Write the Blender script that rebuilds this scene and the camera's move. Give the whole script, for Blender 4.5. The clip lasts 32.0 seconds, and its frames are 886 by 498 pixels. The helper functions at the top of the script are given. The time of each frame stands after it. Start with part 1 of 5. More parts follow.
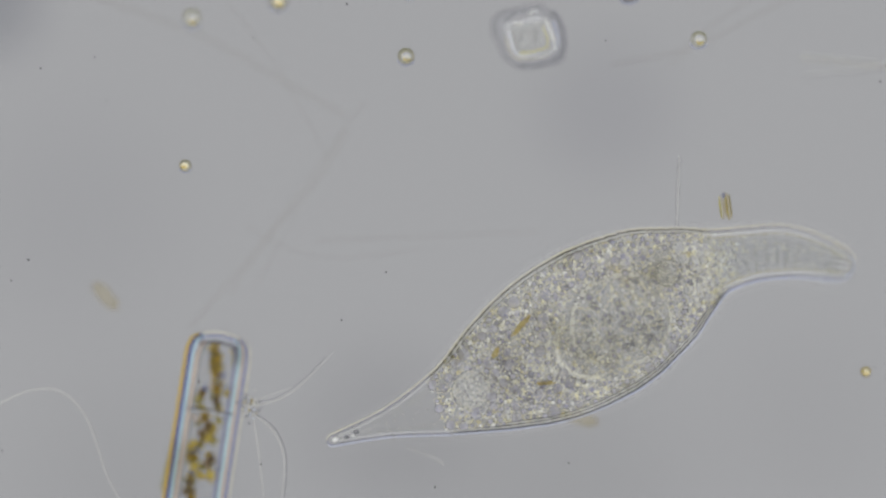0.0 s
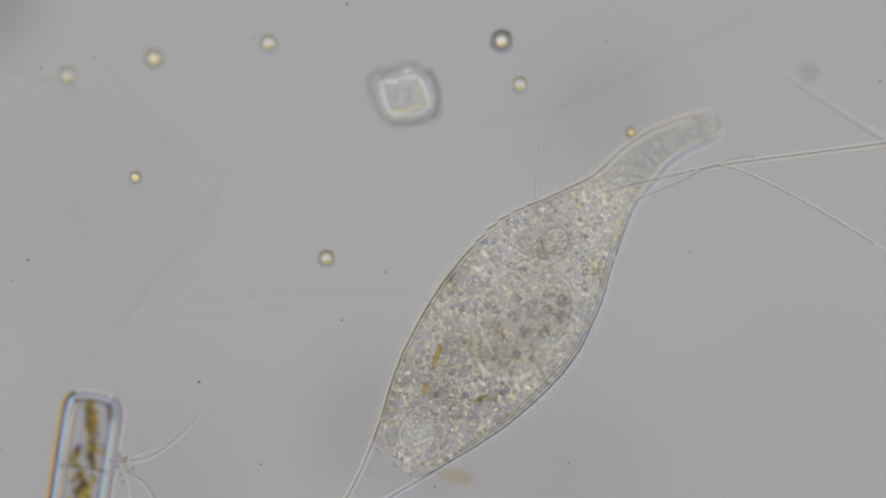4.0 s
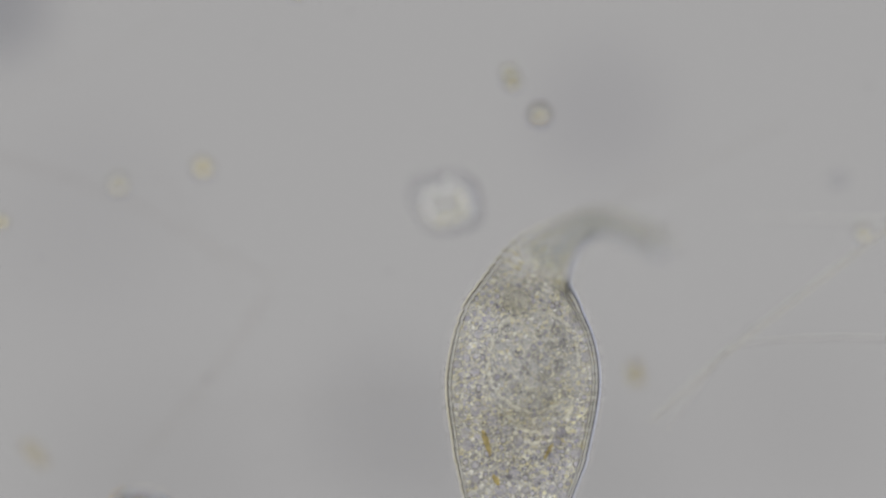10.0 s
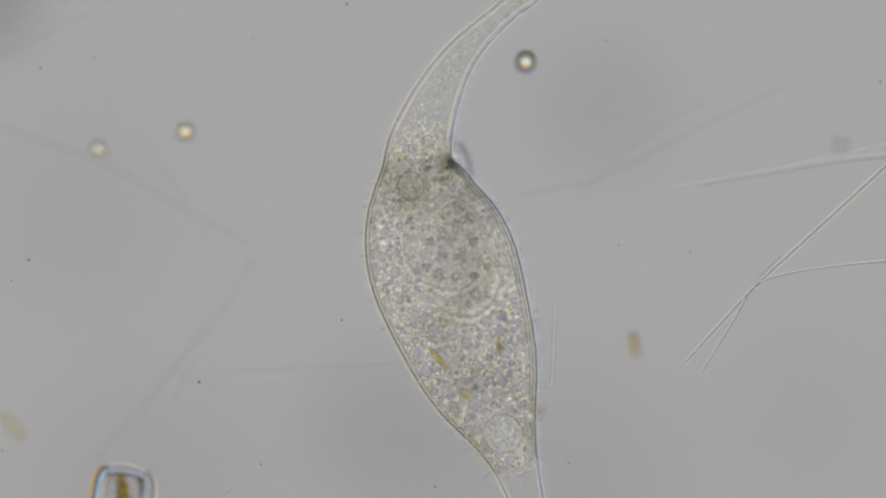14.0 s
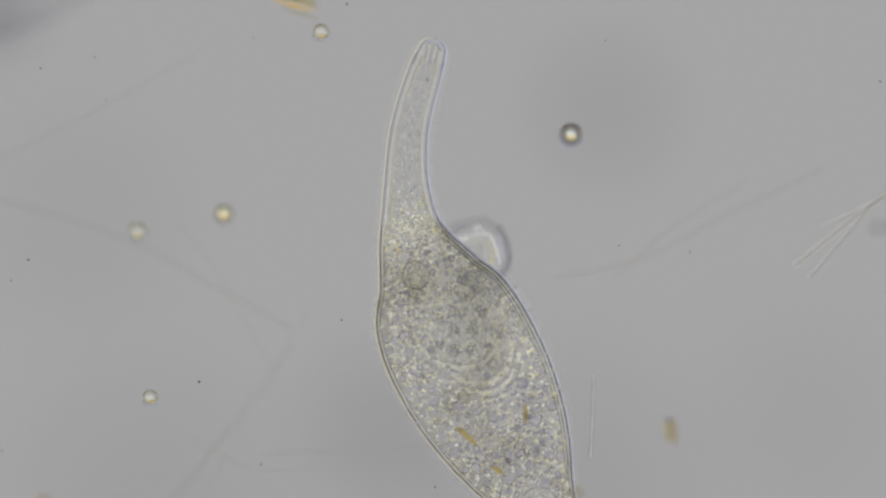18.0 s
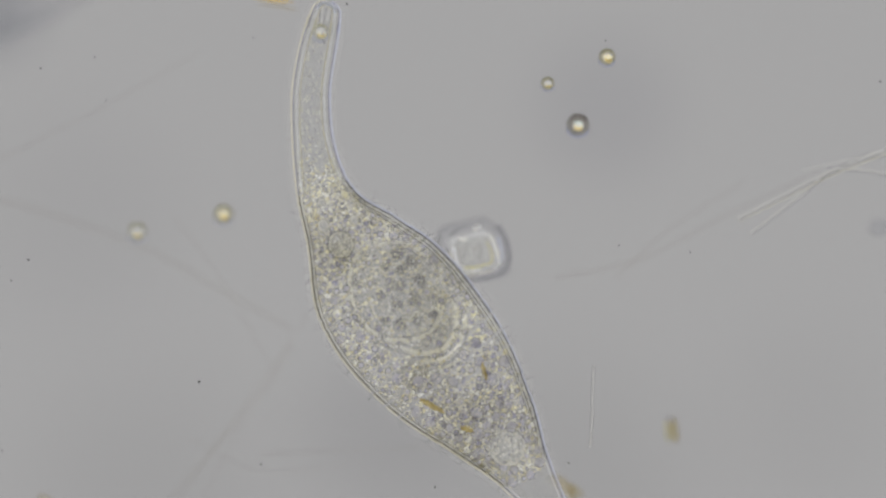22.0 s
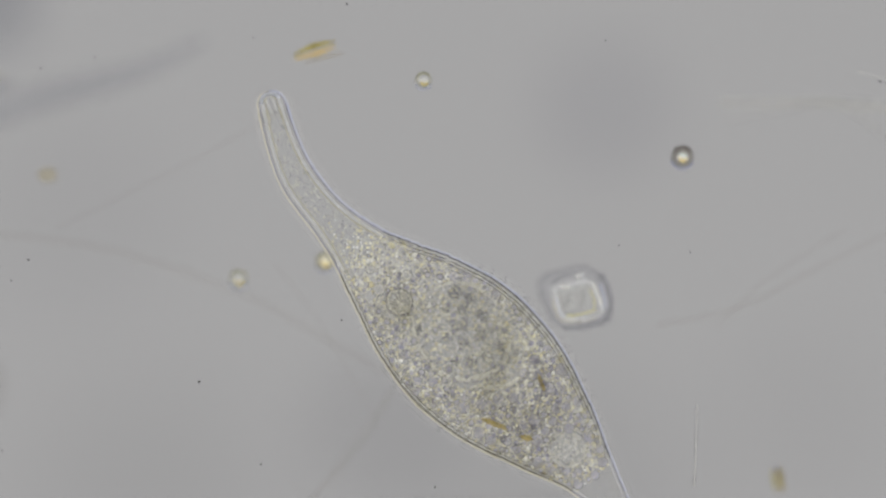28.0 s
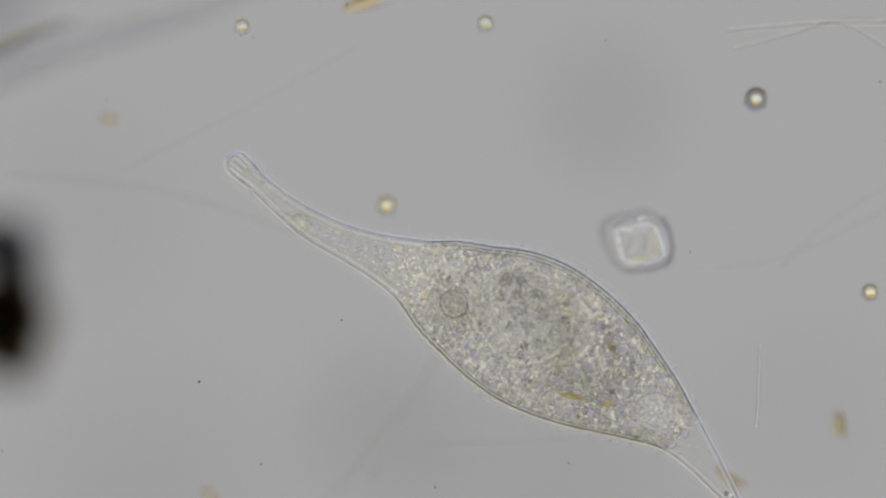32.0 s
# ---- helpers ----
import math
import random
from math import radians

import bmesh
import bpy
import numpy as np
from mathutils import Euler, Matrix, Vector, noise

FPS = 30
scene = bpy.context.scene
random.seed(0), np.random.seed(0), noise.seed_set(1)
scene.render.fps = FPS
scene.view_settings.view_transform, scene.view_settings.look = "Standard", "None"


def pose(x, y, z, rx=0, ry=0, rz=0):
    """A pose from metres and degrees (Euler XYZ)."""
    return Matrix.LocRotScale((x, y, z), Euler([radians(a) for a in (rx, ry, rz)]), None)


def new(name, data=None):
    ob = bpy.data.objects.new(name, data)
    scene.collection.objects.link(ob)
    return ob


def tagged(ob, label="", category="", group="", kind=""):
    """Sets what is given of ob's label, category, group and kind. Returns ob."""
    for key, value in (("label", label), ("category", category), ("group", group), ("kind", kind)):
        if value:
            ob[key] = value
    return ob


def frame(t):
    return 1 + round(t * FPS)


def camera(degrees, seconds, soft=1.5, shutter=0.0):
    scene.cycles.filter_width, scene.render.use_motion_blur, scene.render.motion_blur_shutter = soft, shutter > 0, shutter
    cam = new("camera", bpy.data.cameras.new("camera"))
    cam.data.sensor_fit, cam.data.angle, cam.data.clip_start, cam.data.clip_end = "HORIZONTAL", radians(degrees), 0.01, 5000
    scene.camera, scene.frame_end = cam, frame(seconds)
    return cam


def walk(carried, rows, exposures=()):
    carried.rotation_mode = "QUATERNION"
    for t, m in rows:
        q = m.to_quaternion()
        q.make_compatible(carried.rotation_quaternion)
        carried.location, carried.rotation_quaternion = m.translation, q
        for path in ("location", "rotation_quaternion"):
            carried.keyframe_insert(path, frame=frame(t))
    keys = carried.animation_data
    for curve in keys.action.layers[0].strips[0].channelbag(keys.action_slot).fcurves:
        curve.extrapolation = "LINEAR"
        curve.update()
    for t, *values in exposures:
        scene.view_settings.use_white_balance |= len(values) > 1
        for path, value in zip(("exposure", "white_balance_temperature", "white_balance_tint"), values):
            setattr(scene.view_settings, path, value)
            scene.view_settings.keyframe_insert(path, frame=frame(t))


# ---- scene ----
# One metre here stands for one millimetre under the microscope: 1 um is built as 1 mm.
# U is the width of one map unit, a pixel of the view at the sharp plane, taken as a quarter of a micrometre; map x goes
# right and map y goes down.
U = 0.00025
FOCUS = 0.021                        # height of the sharp plane over the slide
DIST = 0.196 / math.tan(radians(12.0))

cam = camera(24.0, 32.0, soft=2.4)
cam.data.dof.use_dof = True
cam.data.dof.focus_distance = DIST
cam.data.dof.aperture_fstop = 0.45


def spot(u, v, z=0.0):
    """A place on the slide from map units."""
    return Vector(((u - 784) * U, (441 - v) * U, z))


# how the stage slides under the objective: seconds, shift right, shift down, focus drive (mm)
def stage_rows():
    yield 0.0, 225, -104, 0
    yield 1.0, 225, -104, 0
    yield 1.5, 191, -90, 0
    yield 2.0, 75, -35, 0
    yield 2.5, -3, 2, 0
    yield 3.0, 0, 0, 0
    yield 6.5, 0, 0, 0
    yield 7.0, 0, 0, 3
    yield 7.5, 0, 0, 13
    yield 8.0, 0, 0, 24
    yield 8.5, 0, 0, 25
    yield 9.0, 0, 0, 23
    yield 9.5, 3, 2, 24
    yield 9.7, 12, 28, 25
    yield 9.8, 64, 166, 26
    yield 10.0, 75, 192, 28
    yield 10.5, 80, 195, 13
    yield 11.0, 21, 64, 1
    yield 11.5, 11, 43, 0
    yield 12.0, 15, 44, 0
    yield 12.5, 15, 46, 0
    yield 13.0, 28, 74, 0
    yield 13.5, 57, 132, 0
    yield 14.5, 57, 132, 0
    yield 15.2, 95, 215, 0
    yield 16.5, 219, 475, 0
    yield 17.0, 200, 440, 0
    yield 17.5, 168, 371, 0
    yield 18.0, 126, 281, 0
    yield 20.5, 126, 282, 0
    yield 21.0, 125, 279, 0
    yield 22.5, 127, 282, 0
    yield 23.0, 162, 266, 0
    yield 23.5, 243, 227, 0
    yield 24.0, 242, 229, 0
    yield 24.5, 248, 238, 0
    yield 25.0, 290, 328, 0
    yield 25.5, 319, 393, 0
    yield 26.5, 319, 393, 0
    yield 28.5, 298, 349, 0
    yield 29.0, 288, 329, 0
    yield 29.5, 348, 302, 0
    yield 30.0, 420, 265, 0
    yield 32.0, 420, 265, 0


STAGE = list(stage_rows())


def shift(t):
    """Stage shift at a time, in map units."""
    for a, b in zip(STAGE, STAGE[1:]):
        if t <= b[0]:
            f = (t - a[0]) / (b[0] - a[0])
            return a[1] + (b[1] - a[1]) * f, a[2] + (b[2] - a[2]) * f
    return STAGE[-1][1], STAGE[-1][2]


def focus_drive(t):
    """How far the objective is raised at a time (mm)."""
    for a, b in zip(STAGE, STAGE[1:]):
        if t <= b[0]:
            return a[3] + (b[3] - a[3]) * (t - a[0]) / (b[0] - a[0])
    return STAGE[-1][3]


def eye_place(su, sv, dz=0.0, z=0.0):
    return (-su * U, sv * U, z + dz * 0.001)


walk(cam, [(t, pose(*eye_place(su, sv, dz, FOCUS + DIST))) for t, su, sv, dz in STAGE],
     exposures=[(0.0, -0.05, 6330, 10), (2.0, -0.05, 6420, 10.5), (5.0, -0.05, 6560, 11), (9.0, -0.05, 6550, 10.5), (12.0, -0.03, 6510, 10), (32.0, -0.03, 6510, 10)])

# ---- light: the lamp under the slide with an added unseen ring, in a dim room ----
world = bpy.data.worlds.new("world")
scene.world = world
world.use_nodes = True
world.node_tree.nodes["Background"].inputs["Color"].default_value = (0.9, 0.95, 1.0, 1)
world.node_tree.nodes["Background"].inputs["Strength"].default_value = 0.03
scene.cycles.transparent_max_bounces = 56   # many clear layers lie over one another
LAMP_Z = -2.0
FIELD_LIGHT = 0.385
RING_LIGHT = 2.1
# ---- materials ----
def nodes_of(name):
    m = bpy.data.materials.new(name)
    m.use_nodes = True
    nt = m.node_tree
    nt.nodes.clear()
    return m, nt, nt.nodes.new("ShaderNodeOutputMaterial")


def speckle(nt, scale, low, high, detail=3.0, lo=0.35, hi=0.65):
    """A colour that wanders between two tones at two scales."""
    co = nt.nodes.new("ShaderNodeTexCoord")
    n = nt.nodes.new("ShaderNodeTexNoise")
    n.inputs["Scale"].default_value = scale
    n.inputs["Detail"].default_value = detail
    n.inputs["Roughness"].default_value = 0.65
    info = nt.nodes.new("ShaderNodeObjectInfo")
    off = nt.nodes.new("ShaderNodeVectorMath")
    off.operation = "ADD"
    nt.links.new(co.outputs["Object"], off.inputs[0])
    nt.links.new(info.outputs["Random"], off.inputs[1])
    nt.links.new(off.outputs["Vector"], n.inputs["Vector"])
    r = nt.nodes.new("ShaderNodeValToRGB")
    r.color_ramp.elements[0].position, r.color_ramp.elements[1].position = lo, hi
    r.color_ramp.elements[0].color, r.color_ramp.elements[1].color = (*low, 1), (*high, 1)
    nt.links.new(n.outputs["Fac"], r.inputs["Fac"])
    return r.outputs["Color"]


def jelly(name, clear, pale, low, high=None, scale=700.0, gloss=0.0, detail=3.0, thin=0.7):
    """Living matter: thin is how much of the scattered light comes through; clear is the share of light that goes straight through, tinted pale; the rest scatters through."""
    m, nt, out = nodes_of(name)
    low = tuple(c * thin for c in low)
    high = tuple(c * thin for c in high) if high else None
    tr = nt.nodes.new("ShaderNodeBsdfTransparent")
    tr.inputs["Color"].default_value = (*pale, 1)
    sc = nt.nodes.new("ShaderNodeBsdfTranslucent")
    if high:
        nt.links.new(speckle(nt, scale, low, high, detail), sc.inputs["Color"])
    else:
        sc.inputs["Color"].default_value = (*low, 1)
    mix = nt.nodes.new("ShaderNodeMixShader")
    mix.inputs["Fac"].default_value = clear
    nt.links.new(sc.outputs["BSDF"], mix.inputs[1])
    nt.links.new(tr.outputs["BSDF"], mix.inputs[2])
    last = mix.outputs["Shader"]
    if gloss:
        gl = nt.nodes.new("ShaderNodeBsdfGlossy")
        gl.inputs["Roughness"].default_value = 0.15
        m2 = nt.nodes.new("ShaderNodeMixShader")
        m2.inputs["Fac"].default_value = gloss
        nt.links.new(last, m2.inputs[1])
        nt.links.new(gl.outputs["BSDF"], m2.inputs[2])
        last = m2.outputs["Shader"]
    nt.links.new(last, out.inputs["Surface"])
    return m


def island_jelly(name, clear, tones):
    """Grains whose tone differs from grain to grain."""
    m, nt, out = nodes_of(name)
    geo = nt.nodes.new("ShaderNodeNewGeometry")
    r = nt.nodes.new("ShaderNodeValToRGB")
    r.color_ramp.interpolation = "CONSTANT"
    while len(r.color_ramp.elements) < len(tones):
        r.color_ramp.elements.new(0.5)
    for i, c in enumerate(tones):
        r.color_ramp.elements[i].position = i / len(tones)
        r.color_ramp.elements[i].color = (*c, 1)
    nt.links.new(geo.outputs["Random Per Island"], r.inputs["Fac"])
    sc = nt.nodes.new("ShaderNodeBsdfTranslucent")
    nt.links.new(r.outputs["Color"], sc.inputs["Color"])
    tr = nt.nodes.new("ShaderNodeBsdfTransparent")
    tr.inputs["Color"].default_value = (1, 1, 1, 1)
    mix = nt.nodes.new("ShaderNodeMixShader")
    mix.inputs["Fac"].default_value = clear
    nt.links.new(sc.outputs["BSDF"], mix.inputs[1])
    nt.links.new(tr.outputs["BSDF"], mix.inputs[2])
    nt.links.new(mix.outputs["Shader"], out.inputs["Surface"])
    return m


def glow(name, colour, strength):
    m, nt, out = nodes_of(name)
    e = nt.nodes.new("ShaderNodeEmission")
    e.inputs["Color"].default_value = (*colour, 1)
    e.inputs["Strength"].default_value = strength
    nt.links.new(e.outputs["Emission"], out.inputs["Surface"])
    return m


def dim_patch(name, tone):
    """Uneven lamp light painted as a tint, darkest in its middle."""
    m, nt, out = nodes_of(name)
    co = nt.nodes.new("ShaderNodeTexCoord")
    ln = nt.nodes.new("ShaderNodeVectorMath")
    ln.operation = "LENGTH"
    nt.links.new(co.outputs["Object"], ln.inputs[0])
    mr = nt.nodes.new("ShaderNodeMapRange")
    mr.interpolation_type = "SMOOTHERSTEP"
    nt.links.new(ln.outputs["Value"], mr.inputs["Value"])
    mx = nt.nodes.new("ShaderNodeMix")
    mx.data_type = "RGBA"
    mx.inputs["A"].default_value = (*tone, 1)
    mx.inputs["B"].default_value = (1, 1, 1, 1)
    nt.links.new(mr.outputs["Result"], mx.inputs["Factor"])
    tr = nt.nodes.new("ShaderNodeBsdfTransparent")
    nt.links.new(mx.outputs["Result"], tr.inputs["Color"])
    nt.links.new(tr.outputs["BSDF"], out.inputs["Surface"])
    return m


M_FIELD = glow("lamp_glass", (1.02, 1.0, 1.015), FIELD_LIGHT)
M_RING = glow("added_ring_glow", (1.02, 1.0, 1.01), RING_LIGHT)
M_HOUSING = jelly("black_metal", 0.0, (0, 0, 0), (0.01, 0.01, 0.012), gloss=0.1)
M_GLASS = jelly("slide_glass", 0.985, (0.995, 1.0, 0.995), (0.3, 0.32, 0.3))
M_SKIN = jelly("cell_skin", 0.87, (1.0, 1.0, 0.985), (0.37, 0.37, 0.385), (0.88, 0.865, 0.78), scale=850, detail=5, thin=0.85)
M_NECK = jelly("neck_skin", 0.978, (1.0, 1.0, 0.992), (0.54, 0.54, 0.54), (0.72, 0.71, 0.67), scale=600, thin=0.95)
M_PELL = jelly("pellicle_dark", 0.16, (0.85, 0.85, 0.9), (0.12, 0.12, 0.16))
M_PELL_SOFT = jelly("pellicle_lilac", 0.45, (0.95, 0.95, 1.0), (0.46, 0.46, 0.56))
# pale tints for painted colour fringes and halos, and for slime flakes
M_PALE_BLUE = jelly("pale_blue", 0.5, (0.98, 0.99, 1.0), (0.78, 0.82, 0.98), thin=1.0)
M_PALE_WARM = jelly("pale_warm", 0.5, (1.0, 0.99, 0.95), (0.96, 0.92, 0.74), thin=1.0)
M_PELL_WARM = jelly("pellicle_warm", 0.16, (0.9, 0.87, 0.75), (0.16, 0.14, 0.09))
M_PELL_PALE = jelly("pellicle_pale", 0.30, (1, 1, 0.98), (0.96, 0.96, 0.94), thin=1.0)
M_PALE_BAND = jelly("neck_pale_band", 0.66, (1, 1, 1), (0.93, 0.94, 0.96), thin=1.0)
M_NECK_LINE = jelly("neck_warm_line", 0.62, (1, 0.99, 0.93), (0.66, 0.63, 0.50), thin=1.0)
M_FINE = island_jelly("fine_grains", 0.43, [(0.24, 0.24, 0.26), (0.97, 0.94, 0.74), (0.36, 0.36, 0.40), (1.0, 0.99, 0.92), (0.82, 0.79, 0.63)])
M_VES = island_jelly("vesicles", 0.36, [(0.37, 0.36, 0.53), (0.31, 0.31, 0.43), (0.26, 0.26, 0.34), (0.45, 0.44, 0.62), (0.24, 0.23, 0.30), (0.42, 0.41, 0.55), (0.62, 0.61, 0.74)])
M_VESRIM = jelly("vesicle_rim", 0.42, (0.97, 0.97, 0.98), (0.17, 0.17, 0.205))
M_HALO = jelly("vesicle_painted_halo", 0.55, (1, 1, 0.98), (0.70, 0.67, 0.52), (0.98, 0.95, 0.80), scale=300, thin=1.0)
M_BRIGHT = island_jelly("bright_granules", 0.15, [(1.0, 0.95, 0.66), (0.85, 0.81, 0.58), (1.0, 0.99, 0.86), (0.70, 0.63, 0.38), (0.98, 0.98, 0.95)])
M_PALERIM = jelly("pale_rim", 0.26, (1, 1, 0.99), (0.80, 0.79, 0.70), (1.0, 0.98, 0.87), scale=500, thin=1.0)
M_CLOUD = jelly("food_cloud", 0.87, (0.99, 0.985, 0.96), (0.20, 0.19, 0.14), (0.40, 0.375, 0.28), scale=160)
M_NECK_DIM = jelly("neck_dimming_wall", 0.991, (0.95, 0.955, 0.955), (0.13, 0.13, 0.135))
M_HALO_BAND = jelly("outer_slime", 0.962, (1, 1, 1), (0.92, 0.91, 0.86), thin=1.0)
M_FOLD = jelly("fold_grey", 0.52, (0.95, 0.95, 0.98), (0.20, 0.20, 0.25))
M_FOLD_WARM = jelly("fold_warm", 0.55, (0.97, 0.95, 0.9), (0.24, 0.22, 0.16))
M_NECKFINE = island_jelly("neck_grains", 0.46, [(0.30, 0.30, 0.32), (0.84, 0.81, 0.64), (0.38, 0.38, 0.42), (0.90, 0.88, 0.76), (0.66, 0.64, 0.52)])
M_VACFINE = island_jelly("vacuole_grains", 0.6, [(0.36, 0.36, 0.38), (0.94, 0.92, 0.80), (0.50, 0.50, 0.52), (1.0, 1.0, 0.93)])
M_BIGVAC = jelly("large_vacuole", 0.88, (1.0, 1.0, 0.985), (0.55, 0.545, 0.53), (0.78, 0.77, 0.72), scale=500, detail=5, thin=0.9)
M_VAC = jelly("vacuole_wall", 0.48, (1.0, 1.0, 1.0), (0.40, 0.39, 0.54), (0.60, 0.59, 0.70), scale=300, thin=0.9)
M_DARKVAC = jelly("dark_food", 0.40, (0.96, 0.96, 0.97), (0.14, 0.15, 0.185), (0.30, 0.30, 0.33), scale=400)
M_NUC = jelly("nucleus_body", 0.84, (0.99, 0.99, 0.985), (0.47, 0.47, 0.47), (0.74, 0.73, 0.68), scale=420, detail=5)
M_GOLD = jelly("golden_pigment", 0.22, (0.95, 0.80, 0.28), (0.40, 0.28, 0.015), (0.95, 0.75, 0.08), scale=330, detail=5, thin=1.0)
M_OLIVE = jelly("olive_pigment", 0.25, (0.9, 0.8, 0.3), (0.26, 0.22, 0.03), (0.62, 0.52, 0.10), scale=330, detail=5, thin=0.95)
M_BROWN = jelly("brown_pigment", 0.1, (0.6, 0.45, 0.2), (0.20, 0.12, 0.03), (0.50, 0.33, 0.08), scale=260, detail=5)
M_PALEBROWN = jelly("pale_brown_film", 0.72, (1.0, 0.95, 0.78), (0.48, 0.36, 0.16), (0.62, 0.5, 0.26), scale=200)
M_FOOD = jelly("swallowed_algae", 0.48, (1.0, 0.92, 0.6), (0.50, 0.36, 0.06), (0.95, 0.76, 0.24), scale=300, detail=4, thin=0.9)
M_FAINTBROWN = jelly("faint_brown_film", 0.80, (1.0, 0.97, 0.84), (0.50, 0.38, 0.18), (0.62, 0.5, 0.28), scale=200)
M_GREEN = jelly("olive_film", 0.4, (1.0, 0.98, 0.75), (0.40, 0.36, 0.10), (0.7, 0.62, 0.28), scale=260)
M_SILICA = jelly("silica_clear", 0.82, (0.99, 0.995, 1.0), (0.5, 0.52, 0.56), gloss=0.02)
# edge tints that paint colour fringes; a few grains and needles share them
M_SILICA_BLUE = jelly("silica_edge_blue", 0.28, (0.72, 0.8, 1), (0.17, 0.22, 0.66))
M_SILICA_LILAC = jelly("silica_edge_lilac", 0.42, (0.9, 0.92, 1), (0.44, 0.46, 0.74))
M_SILICA_CYAN = jelly("silica_edge_cyan", 0.15, (0.9, 1, 1), (0.72, 0.93, 1.0), thin=1.0)
M_SILICA_PINK = jelly("silica_edge_pink", 0.35, (1, 0.95, 0.9), (0.96, 0.80, 0.66), thin=0.95)
M_SILICA_DARK = jelly("silica_edge_dark", 0.3, (0.85, 0.85, 0.9), (0.20, 0.19, 0.22))
M_SILICA_WHITE = jelly("silica_edge_white", 0.15, (1, 1, 1), (0.82, 0.86, 0.95), thin=0.95)
M_CRYS_WALL = jelly("crystal_wall", 0.80, (0.96, 0.96, 0.97), (0.42, 0.425, 0.46), (0.74, 0.74, 0.77), scale=110, detail=5)
M_CRYS_WALL_DARK = jelly("crystal_wall_darkened", 0.72, (0.93, 0.93, 0.945), (0.27, 0.275, 0.30), (0.48, 0.48, 0.52), scale=110, detail=5)
M_CRYS_YELLOW = jelly("crystal_yellow_edge", 0.25, (1, 1, 0.8), (1.0, 0.95, 0.50), thin=1.0)
M_CRYS_SHADE = jelly("crystal_painted_shade", 0.62, (0.95, 0.95, 0.97), (0.22, 0.22, 0.27))
M_CRYS_GLOW = jelly("crystal_painted_glow", 0.04, (1, 1, 1), (0.95, 0.96, 1.0), (1.0, 1.0, 0.94), scale=150, thin=1.0)
M_CRYS_RIDGE = jelly("crystal_ridge", 0.52, (1, 1, 1), (0.66, 0.68, 0.70), (0.95, 0.95, 0.92), scale=190, thin=1.0)
M_CRYS_FACE = jelly("crystal_face", 0.80, (1, 1, 0.98), (0.60, 0.60, 0.57), (0.78, 0.78, 0.74), scale=160)
M_BEAD = jelly("bead_shell", 0.42, (0.97, 0.96, 0.88), (0.52, 0.49, 0.34))
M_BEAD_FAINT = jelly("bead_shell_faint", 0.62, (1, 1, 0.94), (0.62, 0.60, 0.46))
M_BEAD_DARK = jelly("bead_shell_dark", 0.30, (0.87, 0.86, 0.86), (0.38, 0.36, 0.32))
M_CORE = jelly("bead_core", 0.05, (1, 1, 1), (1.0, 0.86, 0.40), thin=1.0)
M_BEAD_SHADE = jelly("bead_painted_shade", 0.45, (0.8, 0.76, 0.72), (0.20, 0.16, 0.13))
M_BEAD_OLIVE = jelly("bead_painted_olive", 0.55, (0.95, 0.95, 0.8), (0.40, 0.40, 0.20))
M_BEAD_BLUE = jelly("bead_painted_blue", 0.62, (0.95, 0.96, 1.0), (0.58, 0.62, 0.86), thin=0.9)
M_GLINT = jelly("bead_painted_glint", 0.0, (1, 1, 1), (0.93, 0.97, 1.0), thin=1.0)
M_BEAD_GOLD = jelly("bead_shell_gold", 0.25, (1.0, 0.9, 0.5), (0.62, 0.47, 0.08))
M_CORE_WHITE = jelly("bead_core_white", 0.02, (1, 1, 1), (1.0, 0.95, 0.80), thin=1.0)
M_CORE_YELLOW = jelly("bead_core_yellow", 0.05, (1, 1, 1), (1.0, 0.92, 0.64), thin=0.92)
M_CORE_FAINT = jelly("bead_core_faint", 0.3, (1, 1, 1), (0.76, 0.75, 0.68), thin=0.95)
M_HAIR = jelly("filament_clear", 0.30, (1, 1, 1), (0.80, 0.80, 0.75), thin=0.95)
M_HAIR_PALE = jelly("filament_pale", 0.58, (1, 1, 1), (0.86, 0.85, 0.78), thin=0.95)
M_FIL_WARM = jelly("filament_warm", 0.66, (1, 1, 0.96), (0.95, 0.90, 0.66), thin=0.95)
M_HAIR_DARK = jelly("filament_grey", 0.45, (0.95, 0.95, 0.97), (0.26, 0.26, 0.29))
M_HAIR_SOFT = jelly("filament_soft_grey", 0.65, (0.97, 0.97, 0.98), (0.34, 0.34, 0.36))
M_HAIR_FAINT = jelly("filament_faint", 0.966, (0.985, 0.98, 0.97), (0.40, 0.40, 0.40))
M_SILICA_WARM = jelly("silica_edge_warm", 0.35, (1, 0.88, 0.5), (0.92, 0.62, 0.14), thin=0.95)
M_DEBRIS_SOFT = jelly("brown_detritus", 0.34, (0.82, 0.68, 0.46), (0.08, 0.055, 0.025), (0.30, 0.21, 0.10), scale=60, detail=6)
M_DEBRIS_BLUE = jelly("detritus_blue_fringe", 0.30, (0.55, 0.64, 0.85), (0.03, 0.04, 0.07), (0.14, 0.17, 0.26), scale=60, detail=6)
M_DEBRIS = jelly("dark_detritus", 0.0, (0, 0, 0), (0.010, 0.008, 0.006), (0.08, 0.055, 0.03), scale=70, detail=6)
M_HAZE = jelly("grey_detritus_film", 0.80, (0.97, 0.975, 0.99), (0.22, 0.23, 0.27), (0.42, 0.42, 0.44), scale=40)
M_FIBRE_DARK = jelly("dark_fibre", 0.55, (0.9, 0.92, 0.96), (0.14, 0.15, 0.19), (0.30, 0.30, 0.33), scale=60)
